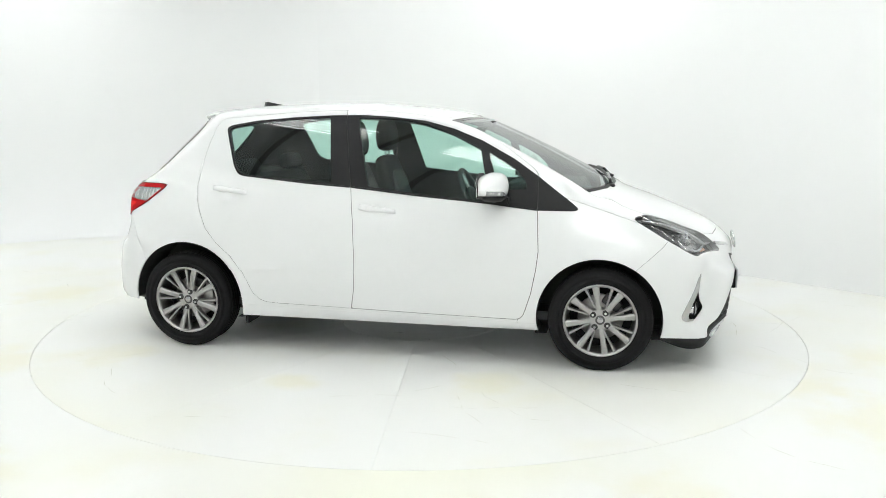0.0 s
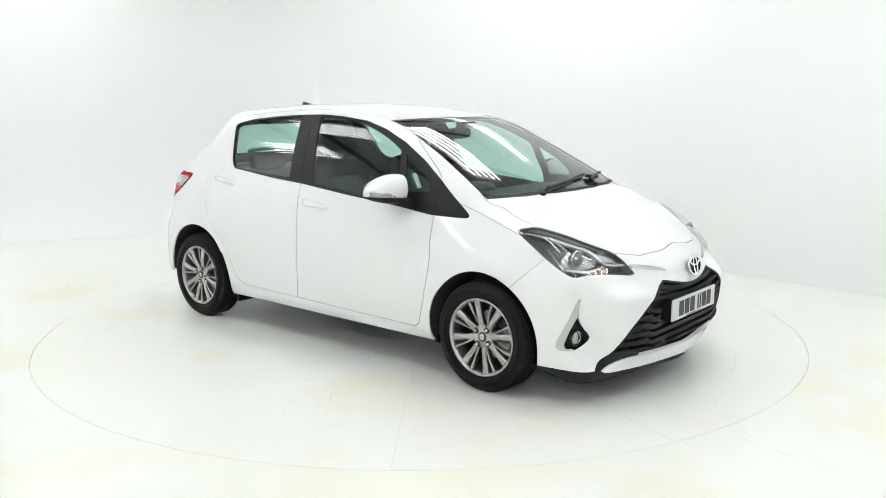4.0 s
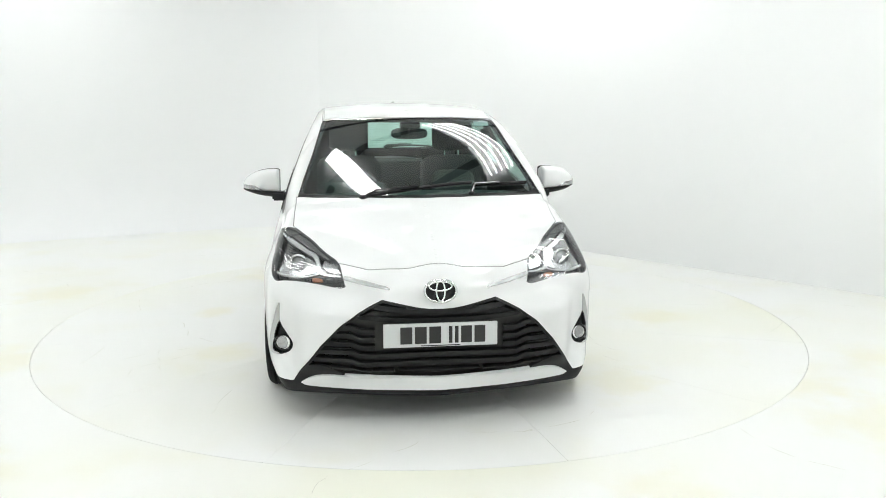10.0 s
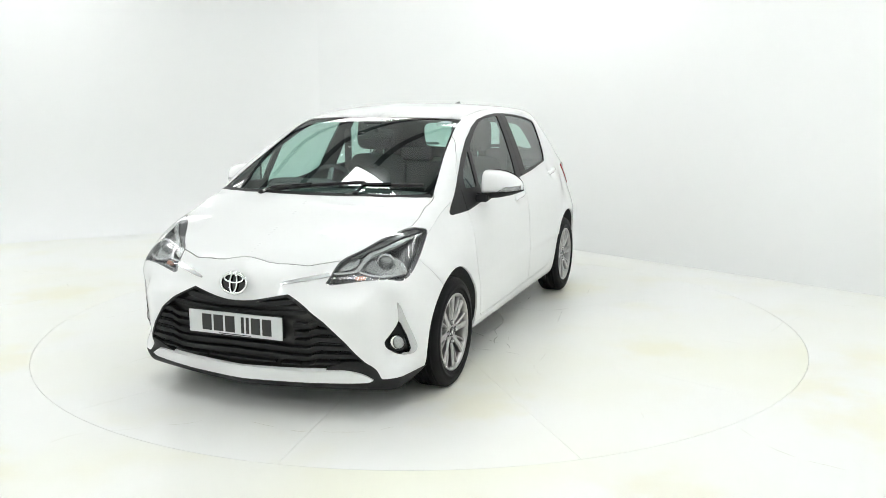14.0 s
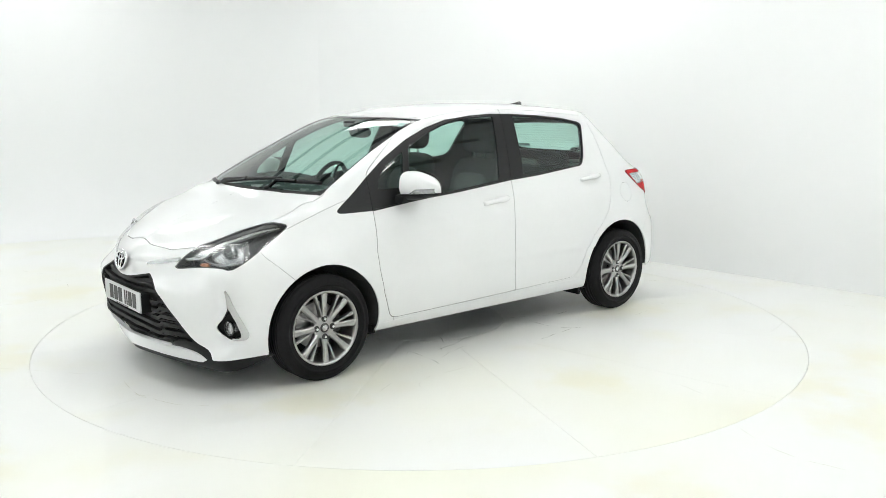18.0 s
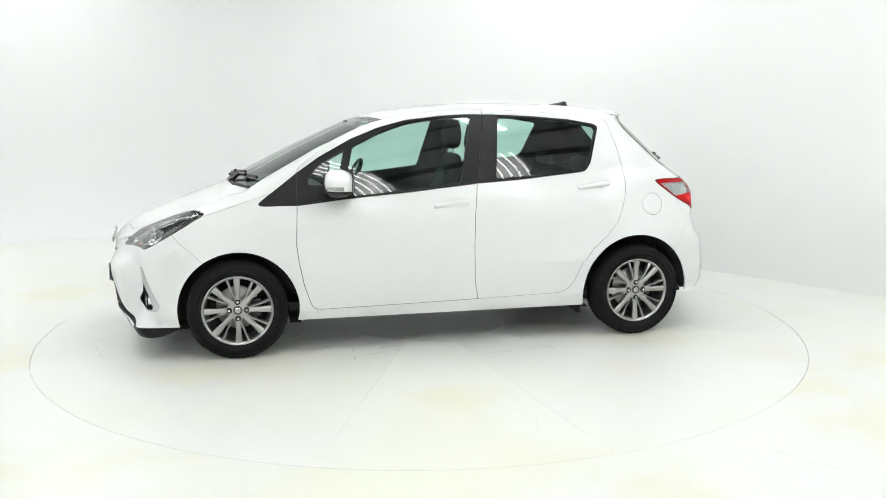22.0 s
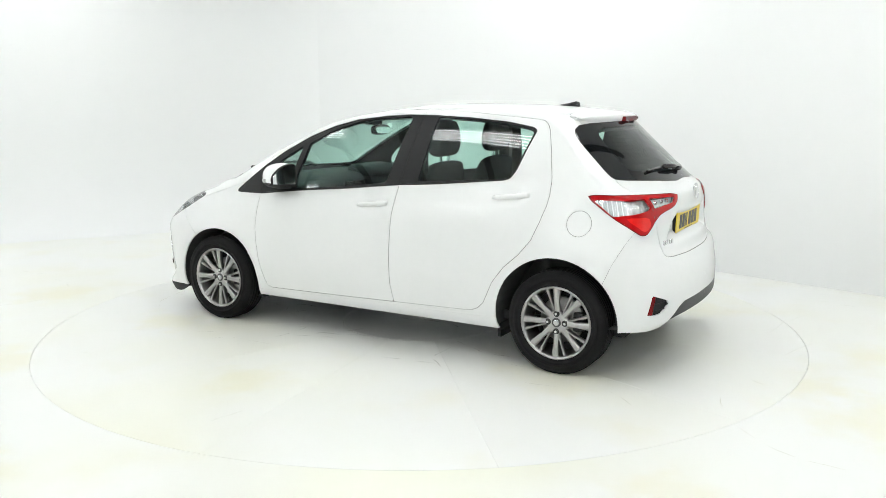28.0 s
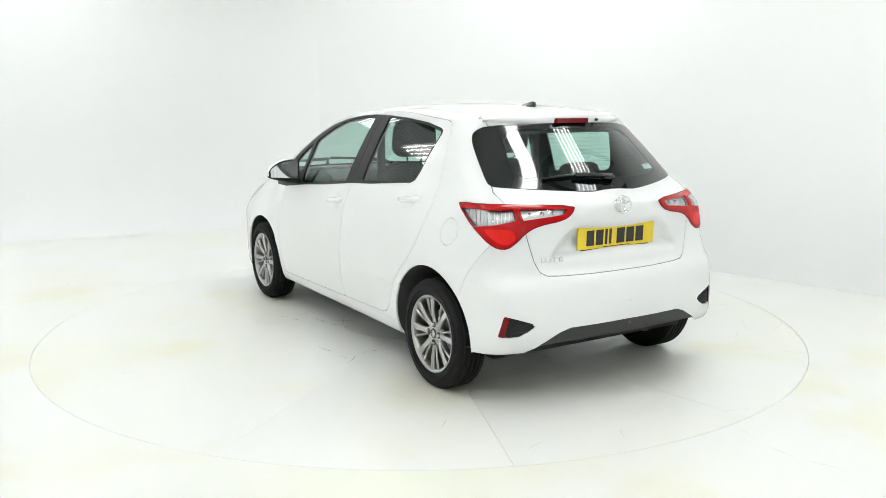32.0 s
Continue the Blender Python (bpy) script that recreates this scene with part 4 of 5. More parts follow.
def wheel_set():
    """One wheel, its outer side towards +y, about its own centre."""
    w = part("wheel", lathe(RIM), ALLOY, car, "grey multi-spoke alloy wheel", True)
    part("tyre", lathe(TYRE, 96), RUBBER, w, "black rubber tyre", True)
    part("brake_disc", lathe([(.02, -.105), (.128, -.105), (.130, -.108), (.130, -.124), (.02, -.124)], 48), DISC, w, "", True)
    # A dark disc stands in for the shade behind the spokes.
    part("brake_backing", lathe([(.01, -.140), (.178, -.138), (.178, -.145)], 40), UNDER, w)
    part("caliper", box(-.135, -.075, -.135, -.075, -.055, .055, .012), DARKMETAL, w)
    wide, thin = None, None
    for k in range(8):
        a = Matrix.Rotation(radians(45 * k), 4, "Y")
        if k == 0:
            wide = part("spoke", spoke(.0180, .0140, .0200, .040, .192, -.026, -.009), ALLOY, w)
            bm = spoke(.0068, .0060, .0098, 0, .1255, -.029, -.013)
            bmesh.ops.transform(bm, matrix=Matrix.Rotation(radians(11), 4, "Y") @ Matrix.Translation((0, 0, .066)) @ Matrix.Rotation(radians(9), 4, "Y"), verts=bm.verts)
            thin = part("spoke", bm, ALLOY, w)
        for o, turn in ((wide, 0), (thin, 0)):
            s = o if k == 0 else new("spoke", o.data)
            s.parent = w
            s.matrix_basis = a @ Matrix.Rotation(radians(turn), 4, "Y")
    part("hub", lathe([(.001, -.0235), (.050, -.0235), (.060, -.026), (.067, -.034), (.067, -.060)], 48), ALLOY, w, "", True)
    part("centre_cap", lathe([(.001, -.0175), (.022, -.0180), (.0265, -.0205), (.0265, -.024)], 32), DARKMETAL, w, "small centre cap", True)
    part("cap_badge", lathe([(.001, -.0165), (.016, -.0168), (.017, -.0180)], 24), GREYCHROME, w, "", True)
    for k in range(4):
        c, s = math.cos(k * math.pi / 2), math.sin(k * math.pi / 2)
        # No hollow is cut: a flat black disc paints the recess's shade.
        part("nut_recess", rod((.050 * c, -.0232, .050 * s), (.050 * c, -.0222, .050 * s), .0180, n=16), INK, w)
        part("wheel_nut", rod((.050 * c, -.0225, .050 * s), (.050 * c, -.0120, .050 * s), .0098, .0075, n=6), CHROME, w)
    return w


first = wheel_set()
FIRST = first
for i, (x, y, turn, spin) in enumerate(((1.255, .832, 0, 0), (1.255, -.832, 180, 54), (-1.255, .828, 0, 0), (-1.255, -.828, 180, 74))):
    if i:
        w = FIRST.copy()
        scene.collection.objects.link(w)
        for c in FIRST.children:
            d = c.copy()
            scene.collection.objects.link(d)
            d.parent = w
    else:
        w = FIRST
    w.parent = car
    w.matrix_basis = pose(x, y, .2925, 0, 0, turn) @ Matrix.Rotation(radians(spin), 4, "Y")

# wheel wells, underside and deflectors
for (ax, az, ar) in ARCH:
    for s in (1, -1):
        n, rows, faces = 28, [], []
        px_of = lambda a: ax + (ar + .006) * math.cos(a)
        for k in range(n + 1):
            a = radians(-35 + 250 * k / n)
            px, pz = ax + (ar + .006) * math.cos(a), max(az + (ar + .006) * math.sin(a), .19 if px_of(a) > -1.45 else .292)
            lim = float(side_y(np.array(px), np.array(max(pz, .2)))) - .012
            rows.append([(px, s * min(lim, .83), pz), (px, s * .52, pz), (ax + (px - ax) * .02, s * .515, az + (pz - az) * .02)])
        verts = [v for r in rows for v in r]
        for k in range(n):
            faces += [(3 * k, 3 * k + 1, 3 * k + 4, 3 * k + 3), (3 * k + 1, 3 * k + 2, 3 * k + 5, 3 * k + 4)]
        mesh_object("wheel_well", verts, faces, WELL, car)
        fx = ax + ar if ax < 0 else ax - ar
        part("flap", box(fx - .010, fx + .012, min(s * .60, s * .765), max(s * .60, s * .765), .150 if ax < 0 else .185, .235, .004), ROUGHBLACK, car, "black deflector ahead of a wheel" if ax < 0 else "")
part("underbody", box(-1.60, 1.70, -.66, .66, .215, .245, .01), UNDER, car)
part("exhaust", tube([(-.9, -.25, .20), (-1.3, -.35, .21), (-1.50, -.40, .24), (-1.60, -.42, .26)], .025, 10), DARKMETAL, car, "", True)
part("rear_axle", tube([(-1.25, -.66, .26), (-1.22, -.3, .26), (-1.22, .3, .26), (-1.25, .66, .26)], .03, 10), UNDER, car, "", True)

# grille, lip and chin
LIPP = [(-.05, .2375), (.10, .2375), (.20, .238), (.30, .2395), (.40, .2435), (.46, .2475), (.50, .2485), (.535, .2455), (.57, .2365), (.60, .222), (.625, .205), (.650, .187), (.60, .180), (.549, .177), (.45, .174), (.329, .172), (-.05, .176)]
MOUTH = mouth
lip, mouth = cut(mouth, where(LIPP, FRONT, ahead(1.5), 0))
skin("bumper_blade", lift(both(lip), .010), PAINT, car, "white blade below the grille", .022)
CHINTOP = [(-.05, .19), (.42, .19), (.44, .262), (.555, .30), (.62, .2855), (.70, .20), (.9, .20), (.9, .0), (-.05, .0)]
chin, mouth = cut(mouth, where(CHINTOP, FRONT, ahead(1.4), 2))
skin("chin_spoiler", both(chin), ROUGHBLACK, car, "grained black chin spoiler", .02)
grille = skin("grille", lift(both(MOUTH), -.038), INK, car, "black grille with stacked wavy bars", 0)


def wave(y, z0):
    return z0 + .020 * step(.36, .41, y) - .006 * step(0, .36, y) + (.40 * y * y if z0 > .53 else .22 * y * y if z0 > .49 else 0)


edge, core = split(mouth, -inside_of(np.array(GRILLE), FRONT(mouth[0])) - .011)
skin("grille_frame", both(edge), ROUGHBLACK, grille, "", .034)
for k in range(8):
    z0 = .266 + .0405 * k
    bar = split(core, np.abs(core[0][:, 2] - wave(core[0][:, 1], z0)) - (.0105 if k else .006))[0]
    if k in (3, 4, 5):
        bar = split(bar, .30 - bar[0][:, 1])[0]
    if len(bar[1]) > 4:
        if k in (3, 4, 5):
            pair("grille_bar", lift(bar, -.006), ROUGHBLACK, grille, "", .024)
        else:
            skin("grille_bar", lift(both(bar), -.006), ROUGHBLACK, grille, "", .024)
for k in range(6):
    z0 = .286 + .0405 * k
    bar = split(core, np.maximum(np.abs(core[0][:, 2] - wave(core[0][:, 1], z0)) - .0035, .41 + .01 * (k % 2) - core[0][:, 1]))[0]
    if len(bar[1]) > 4:
        pair("grille_rib", lift(bar, -.010), ROUGHBLACK, grille, "", .020)


def plate(name, x, z0, z1, face, mat, label, tilt=0.0):
    """A number plate, its writing as plain bars; face is 1 ahead and -1 astern."""
    m = Matrix.Translation((x, 0, (z0 + z1) / 2)) @ Matrix.Rotation(radians(tilt), 4, "Y")
    h = (z1 - z0) / 2
    p = part(name, box(-.004, .004, -.262, .262, -h, h, .003, 2, m), mat, car, label)
    at = -.185
    for w in (.054, .054, .054, .016, .016, .050, .050):
        wide = w
        gap = .030 if at > -.02 and at < .0 else .012
        y0, y1 = at, at + wide
        if face > 0:
            y0, y1 = at, at + wide
        a, b = (min(-face * y0, -face * y1), max(-face * y0, -face * y1)) if face < 0 else (y0, y1)
        part("bar", box(face * .0046 - .0006, face * .0046 + .0006, a, b, -.0395, .0395, 0, 1, m), INK, p)
        at = y1 + (.036 if abs(at - .079 + .132) < .02 else .012)
    part("maker_strip", box(face * .0046 - .0005, face * .0046 + .0005, -.09, .09, -h + .004, -h + .008, 0, 1, m), INK, p)
    return p


plate("front_number_plate", 2.040, .394, .505, 1, PLATEWHITE, "white front number plate with black bars")
part("plate_holder", box(1.965, 2.036, -.235, .235, .386, .50, .006), ROUGHBLACK, car)
plate("rear_number_plate", -1.750, .757, .872, -1, PLATEYELLOW, "yellow rear number plate with black bars", -2)
part("plate_holder", box(-1.744, -1.69, -.235, .235, .748, .86, .006), ROUGHBLACK, car)


def oval(centre, u, v, ru, rv, r, n=40):
    c, u, v = Vector(centre), Vector(u).normalized(), Vector(v).normalized()
    return tube([c + u * (ru * math.cos(k * 2 * math.pi / n)) + v * (rv * math.sin(k * 2 * math.pi / n)) for k in range(n)], r, 8, True)


def badge(x, z, face, ru, rv, lean, back):
    """An oval chrome badge of plain rings."""
    up = Vector((-face * lean, 0, 1)).normalized()
    out = Vector((face, 0, lean)).normalized()
    c = Vector((x, 0, z))
    b = part("badge", oval(c, (0, 1, 0), up, ru, rv, ru * .085), CHROME, car, "oval chrome badge", True)
    if back:
        bm = bmesh.new()
        bm.faces.new([bm.verts.new(c - out * .004 + Vector((0, 1, 0)) * (ru * math.cos(k * math.pi / 16)) + up * (rv * math.sin(k * math.pi / 16))) for k in range(32)])
        part("badge_field", bm, GLOSSBLACK, b)
    part("ring", oval(c + up * rv * .42 + out * .002, (0, 1, 0), up, ru * .72, rv * .40, ru * .07), CHROME, b, "", True)
    part("ring", oval(c + out * .002, (0, 1, 0), up, ru * .27, rv * .92, ru * .07), CHROME, b, "", True)


badge(2.036, .652, 1, .072, .051, .22, True)
badge(-1.790, .978, -1, .056, .041, .10, False)
for k, y in enumerate((.472, .447, .421, .398, .373)):
    x = float(tail_x(np.array(y), np.array(.728)))
    part("model_bar", box(x - .004, x + .003, y - .010, y + .010, .716, .740, .002), CHROME, tailgate, "plain chrome bar" if not k else "")

# bright strips from the headlamps to the badge
STRIP = [(.437, .699), (.32, .678), (.229, .659), (.221, .652), (.228, .647), (.33, .662), (.434, .682)]
strip, _ = cut(FULL, where(STRIP, FRONT, ahead(1.7), 0))
pair("chrome_strip", lift(strip, .006), SATIN, car, "thin chrome strip", .007)

# headlamps
LAMPD = rounded(LAMP, 1)
lampring, lampcore = split(head, -inside_of(LAMPD, BOW(head[0])) - .004)
for s in (1, -1):
    flip = (lambda M: M) if s > 0 else mirrored
    hl = skin("headlamp", flip(lift(head, .001)), LENS, car, "dark swept-back headlamp with chrome strips", 0)
    skin("lamp_frame", flip(lampring), LAMPEDGE, hl, "", .030)
    skin("lamp_bucket", flip(lift(lampcore, -.046)), LAMPDARK, hl, "", 0)
    for nm, mat, deep, poly in (
            ("chrome_strip", SATIN, -.010, [(.722, .858), (.837, .846), (.909, .823), (.978, .799), (1.045, .780), (1.085, .752), (1.130, .715), (1.165, .708), (1.235, .703), (1.240, .692), (1.160, .692), (1.112, .703), (1.066, .745), (1.030, .766), (.972, .785), (.900, .808), (.83, .832), (.735, .846)]),
            ("chrome_strip", SATIN, -.014, [(1.128, .718), (1.095, .702), (1.033, .693), (.959, .702), (.915, .706), (.912, .693), (.955, .687), (1.035, .677), (1.100, .689), (1.140, .708)]),
            ("side_reflector", BOWL, -.020, [(1.085, .770), (1.150, .755), (1.215, .712), (1.140, .722), (1.10, .745)]),
            ("reflector", BOWL, -.034, [(.895, .704), (.905, .752), (.945, .785), (1.010, .787), (1.060, .765), (1.098, .735), (1.070, .710), (1.0, .699), (.94, .697)]),
            ("turn_lamp", AMBER, -.030, [(1.100, .700), (1.150, .695), (1.145, .682), (1.100, .684)]),
            ("grey_panel", GREYPANEL, -.008, [(.72, .866), (.79, .874), (.94, .830), (1.058, .785), (1.155, .752), (1.09, .766), (1.045, .784), (.978, .803), (.909, .827), (.837, .850)])):
        if nm == "chrome_strip":
            half = len(poly) // 2
            poly = poly[:half] + [(a * .6 + c * .4, b * .6 + d * .4) for (a, b), (c, d) in zip(poly[half:], poly[:half][::-1])]
        piece, _ = cut(lampcore, where(poly, BOW, ahead(1.3), 1))
        if len(piece[1]) > 2:
            skin(nm, flip(lift(piece, deep)), mat, hl, "", .012)
    c = Vector((1.684, s * .641, .733))
    d = Vector((1, s * .18, 0)).normalized()
    part("projector_ring", oval(c + d * .030, d.cross(Vector((0, 0, 1))), (0, 0, 1), .040, .040, .007), BOWL, hl, "", True)
    bm = bmesh.new()
    bmesh.ops.create_uvsphere(bm, u_segments=24, v_segments=16, radius=.036)
    bmesh.ops.transform(bm, matrix=Matrix.Translation(c + d * .018), verts=bm.verts)
    part("projector_lens", bm, LENSBALL, hl, "glass projector lens", True)

# fog lamps in black recesses with a bright edge
outer_y = np.interp(fog[0][:, 2], [.303, .335, .40, .48, .55, .572], [.790, .797, .786, .766, .748, .733])
wide_y = np.interp(fog[0][:, 2], [.30, .40, .46, .50], [.020, .020, .024, .040])
fogedge, fogcore = split(fog, np.minimum(outer_y - wide_y - fog[0][:, 1], np.maximum(fog[0][:, 2] - .313, .742 - fog[0][:, 1])))
for s in (1, -1):
    flip = (lambda M: M) if s > 0 else mirrored
    fb = skin("fog_lamp_bezel", flip(lift(fogcore, -.020)), ROUGHBLACK, car, "black fog lamp recess", -.020)
    skin("bright_edge", flip(lift(fogedge, .004)), GREYCHROME, fb, "", .012)
    c, d = Vector((1.752, s * .722, .362)), Vector((1, s * .25, 0)).normalized()
    part("fog_lamp", rod(c - d * .02, c + d * .016, .037, .034, 28), SILVER, fb, "round clear fog lamp", False)
    part("fog_rim", oval(c + d * .018, d.cross(Vector((0, 0, 1))), (0, 0, 1), .037, .037, .004), GLOSSBLACK, fb, "", True)
    part("fog_glass", ball(c + d * .012, (.012, .034, .034)), LENSCLEAR, fb, "", True)

# tail lamps
CLEAROUT = [(.264, .974), (.40, .976), (.518, .976), (.534, .926), (.45, .912), (.330, .890)]
CLEARIN = [(.546, .977), (.66, .975), (.782, .971), (.765, .945), (.66, .935), (.568, .926)]
tsd = lambda V: inside_of(rounded(TAIL, 1), STERN(V))
seamline = lambda V: np.abs(STERN(V)[:, 0] - (.526 + (.999 - V[:, 2]) * .33)) - .0035
tseam, trest = cut(tail, seamline)
clear1, trest = cut(trest, where(CLEAROUT, STERN, behind(-1.3), 0))
clear2, trest = cut(trest, where(CLEARIN, STERN, behind(-1.3), 0))
# Outline of a brighter red patch: gloss painted into the lower lens.
GLOSSZONE = [(.37, .888), (.515, .888), (.538, .84), (.50, .812), (.46, .815), (.41, .85)]
# Dark edge ring: the shadow gap round the lamp, put into the colour.
edgering, trest = split(trest, -tsd(trest[0]) - .0055)
glow, trest = cut(trest, where(GLOSSZONE, STERN, behind(-1.3), 1))
redhi, redlow = split(trest, .938 - trest[0][:, 2])
for s in (1, -1):
    flip = (lambda M: M) if s > 0 else mirrored
    tl = skin("tail_lamp", flip(lift(redlow, .006)), REDLENS, car, "red and clear tail lamp wrapped round the corner", .012)
    skin("lamp_gasket", flip(lift(edgering, .004)), DARKRED, tl, "", .008)
    skin("inner_lens", flip(lift(glow, .006)), BRIGHTRED, tl, "", .004)
    skin("upper_lens", flip(lift(redhi, .007)), REDLENS, tl, "", .012)
    for M, spots in ((clear1, ()), (clear2, ((-1.70, .520, .952), (-1.72, .460, .954), (-1.74, .400, .956)))):
        skin("clear_lens", flip(lift(M, .004)), LENS, tl, "clear lens", .010)
        skin("lamp_reflector", flip(lift(M, -.016)), CLEARLENS, tl, "", 0)
        for k, (x, y, z) in enumerate(spots):
            q = spot((x - .3, s * (y + .3 * (y > .6)), z), (1, -s * (y > .6), 0))
            way = Vector((-1, s * (y > .6), 0)).normalized()
            part("bulb", rod(q - way * .016, q - way * .004, .011, .009, 14), (SILVER, GREYCHROME)[k % 2], tl)
    for k in range(13):
        u = .285 + .019 * k
        rib, _ = cut(clear1, lambda V: np.abs(STERN(V)[:, 0] - u) - .0082)
        if len(rib[1]) > 2:
            skin("lens_rib", flip(lift(rib, -.012)), SATIN, tl, "", .003)
    skin("lamp_seam", flip(lift(tseam, .005)), INK, tl, "", .006)

# rear bumper fittings
skin("diffuser", both(diffuser), GREYTRIM, back_bumper, "grained dark grey lower strip", .02)
rred, rblack = split(reflector, np.interp(reflector[0][:, 2], [.37, .48], [.712, .690]) - reflector[0][:, 1])
for s in (1, -1):
    flip = (lambda M: M) if s > 0 else mirrored
    skin("vent", flip(lift(rblack, -.010)), ROUGHBLACK, back_bumper, "black corner vent", -.010)
    skin("reflector", flip(lift(rred, -.003)), DARKRED, back_bumper, "dark red reflector", .006)
    for k in range(4):
        z = .390 + k * .018
        b, _ = cut(rblack, where([(.50, z), (.69, z), (.69, z + .006), (.50, z + .006)], FRONT, behind(-1.4), 0))
        if len(b[1]) > 1:
            skin("vent_rib", flip(lift(b, -.005)), TRIM, back_bumper, "", .008)

# roof spoiler with the high brake lamp, aerial
ys = np.linspace(-.478, .478, 41)
verts, faces = [], []
for y in ys:
    e = abs(y) / .478
    xt = -1.378 + .60 * y * y
    xf = -1.176
    tz = lambda x: float(top_z(np.array(x), np.array(y)))
    body_x = float(tail_x(np.array(y), np.array(1.372)))
    zt = tz(xt) - .006
    verts += [(xf, y, tz(xf) + .0015 - .012 * e ** 8), ((xf + xt) / 2, y, tz((xf + xt) / 2) + .003 - .012 * e ** 8), (xt + .012, y, zt + .002 - .010 * e ** 6), (xt, y, zt - .006 - .006 * e ** 6), (xt + .010, y, (1.380 - .02 * y * y) * (1 - e ** 6) + (zt - .008) * e ** 6), (xt + .02, y, (1.374 - .02 * y * y) * (1 - e ** 6) + (zt - .011) * e ** 6), (body_x + .03, y, 1.376)]
for i in range(40):
    for k in range(6):
        faces.append((7 * i + k, 7 * i + k + 1, 7 * i + k + 8, 7 * i + k + 7))
faces += [tuple(range(7)), tuple(280 + k for k in range(6, -1, -1))]
sp = mesh_object("roof_spoiler", verts, faces, PAINT, tailgate, True)
tagged(sp, "white roof spoiler")
part("high_brake_lamp", box(-1.385, -1.34, -.112, .112, 1.380, 1.408, .006), DARKRED, tailgate, "dark red high brake lamp")
part("washer_jet", rod((-1.34, -.19, 1.398), (-1.366, -.19, 1.396), .009, .007, 10), INK, tailgate)
bm = bmesh.new()
fin = []
for x, w, z in ((-.925, .004, 1.476), (-.96, .022, 1.482), (-1.00, .026, 1.489), (-1.03, .022, 1.496), (-1.05, .010, 1.492), (-1.055, .006, 1.474)):
    base = float(top_z(np.array(x), np.array(0.)))
    fin.append([bm.verts.new(c) for c in ((x, -w, base), (x, -w * .35, z), (x, w * .35, z), (x, w, base))])
for a, b in zip(fin, fin[1:]):
    for k in range(3):
        bm.faces.new((a[k], a[k + 1], b[k + 1], b[k]))
bmesh.ops.recalc_face_normals(bm, faces=bm.faces)
part("aerial_fin", bm, GLOSSBLACK, car, "small black shark-fin aerial", True)

# door handles and mirrors
for i, nm in enumerate(("front_door", "rear_door")):
    hx, hz = HANDLES[nm]
    slope = .095
    for s, d in ((1, doors[i][0]), (-1, doors[i][1])):
        bm = bmesh.new()
        rows = []
        for k in range(11):
            u = -1 + 2 * k / 10
            x = hx + .110 * u
            z = hz - slope * (x - hx)
            y = float(side_y(np.array(x), np.array(z))) + .006 * (1 - .55 * u * u)
            hh = .0125 + .004 * (u < -.3) - .003 * (abs(u) > .95)
            hh *= 1.3
            rows.append([bm.verts.new((x, s * (y + dy), z + dz)) for dy, dz in ((-.022, -hh), (0.0, -hh * .8), (.008, -hh * .2), (.008, hh * .4), (0.0, hh * .9), (-.022, hh))])
        for a, b in zip(rows, rows[1:]):
            for k in range(5):
                bm.faces.new((a[k], a[k + 1], b[k + 1], b[k]))
        bm.faces.new(rows[0])
        bm.faces.new(rows[-1])
        bmesh.ops.recalc_face_normals(bm, faces=bm.faces)
        part("door_handle", bm, PAINT, d, "white pull handle", True)

MTOP = curve((0, 1.106), (.06, 1.113), (.25, 1.110), (.5, 1.099), (.7, 1.081), (.85, 1.059), (.95, 1.036), (1, 1.014))
MFRONT = curve((0, .722), (.05, .732), (.3, .733), (.55, .725), (.75, .705), (.9, .672), (1, .632))
MBACK = curve((0, .586), (.8, .580), (1, .590))
MIN, MOUT, MBOT = .790, 1.004, .985


def mirror_loft(s, section, grow=0.0, u0=0.0, u1=1.0, n=22):
    """A closed body lofted across the mirror; section(u) gives its outline in x and z."""
    bm = bmesh.new()
    rows = []
    for k in range(n + 1):
        u = u0 + (u1 - u0) * (.5 - .5 * math.cos(math.pi * k / n))
        y = s * (MIN + (MOUT - MIN) * u)
        rows.append([bm.verts.new((x, y, z + .016 * (u - .45))) for x, z in section(u)])
    m = len(rows[0])
    for a, b in zip(rows, rows[1:]):
        for k in range(m):
            bm.faces.new((a[k], a[(k + 1) % m], b[(k + 1) % m], b[k]))
    bm.faces.new(rows[0])
    bm.faces.new(rows[-1])
    bmesh.ops.recalc_face_normals(bm, faces=bm.faces)
    return bm


def cap_outline(u):
    """Flat behind and below, rounded ahead and above."""
    f, b, t = float(MFRONT(u)), float(MBACK(u)), float(MTOP(u))
    w, h = f - b, t - MBOT
    pts = [(b, MBOT), (b, MBOT + h * .45), (b + .002, MBOT + h * .86)]
    for k in range(13):
        a = math.pi / 2 * (1.12 - 1.12 * k / 12)
        pts.append((f - w * .52 + w * .52 * math.copysign(abs(math.cos(a)) ** .68, math.cos(a)), MBOT + h * .30 + h * .70 * abs(math.sin(a)) ** .68))
    return pts + [(f - .004, MBOT + h * .12), (f - .012, MBOT)]


def base_outline(u):
    f, b = float(MFRONT(u)) - .006, float(MBACK(u)) + .006
    e = .040 * (1 - .75 * u ** 2.5)
    return [(b, MBOT), (b + .004, MBOT - e * .5), (b + .022, MBOT - e * .92), ((f + b) / 2, MBOT - e), (f - .030, MBOT - e * .85), (f - .008, MBOT - e * .4), (f, MBOT)]


def glass_outline(u):
    t = float(MTOP(u)) - .010
    b = float(MBACK(u)) - .004 - .016 * (1 - u)
    return [(b, MBOT - .006), (b, t), (b + .005, t), (b + .005, MBOT - .006)]


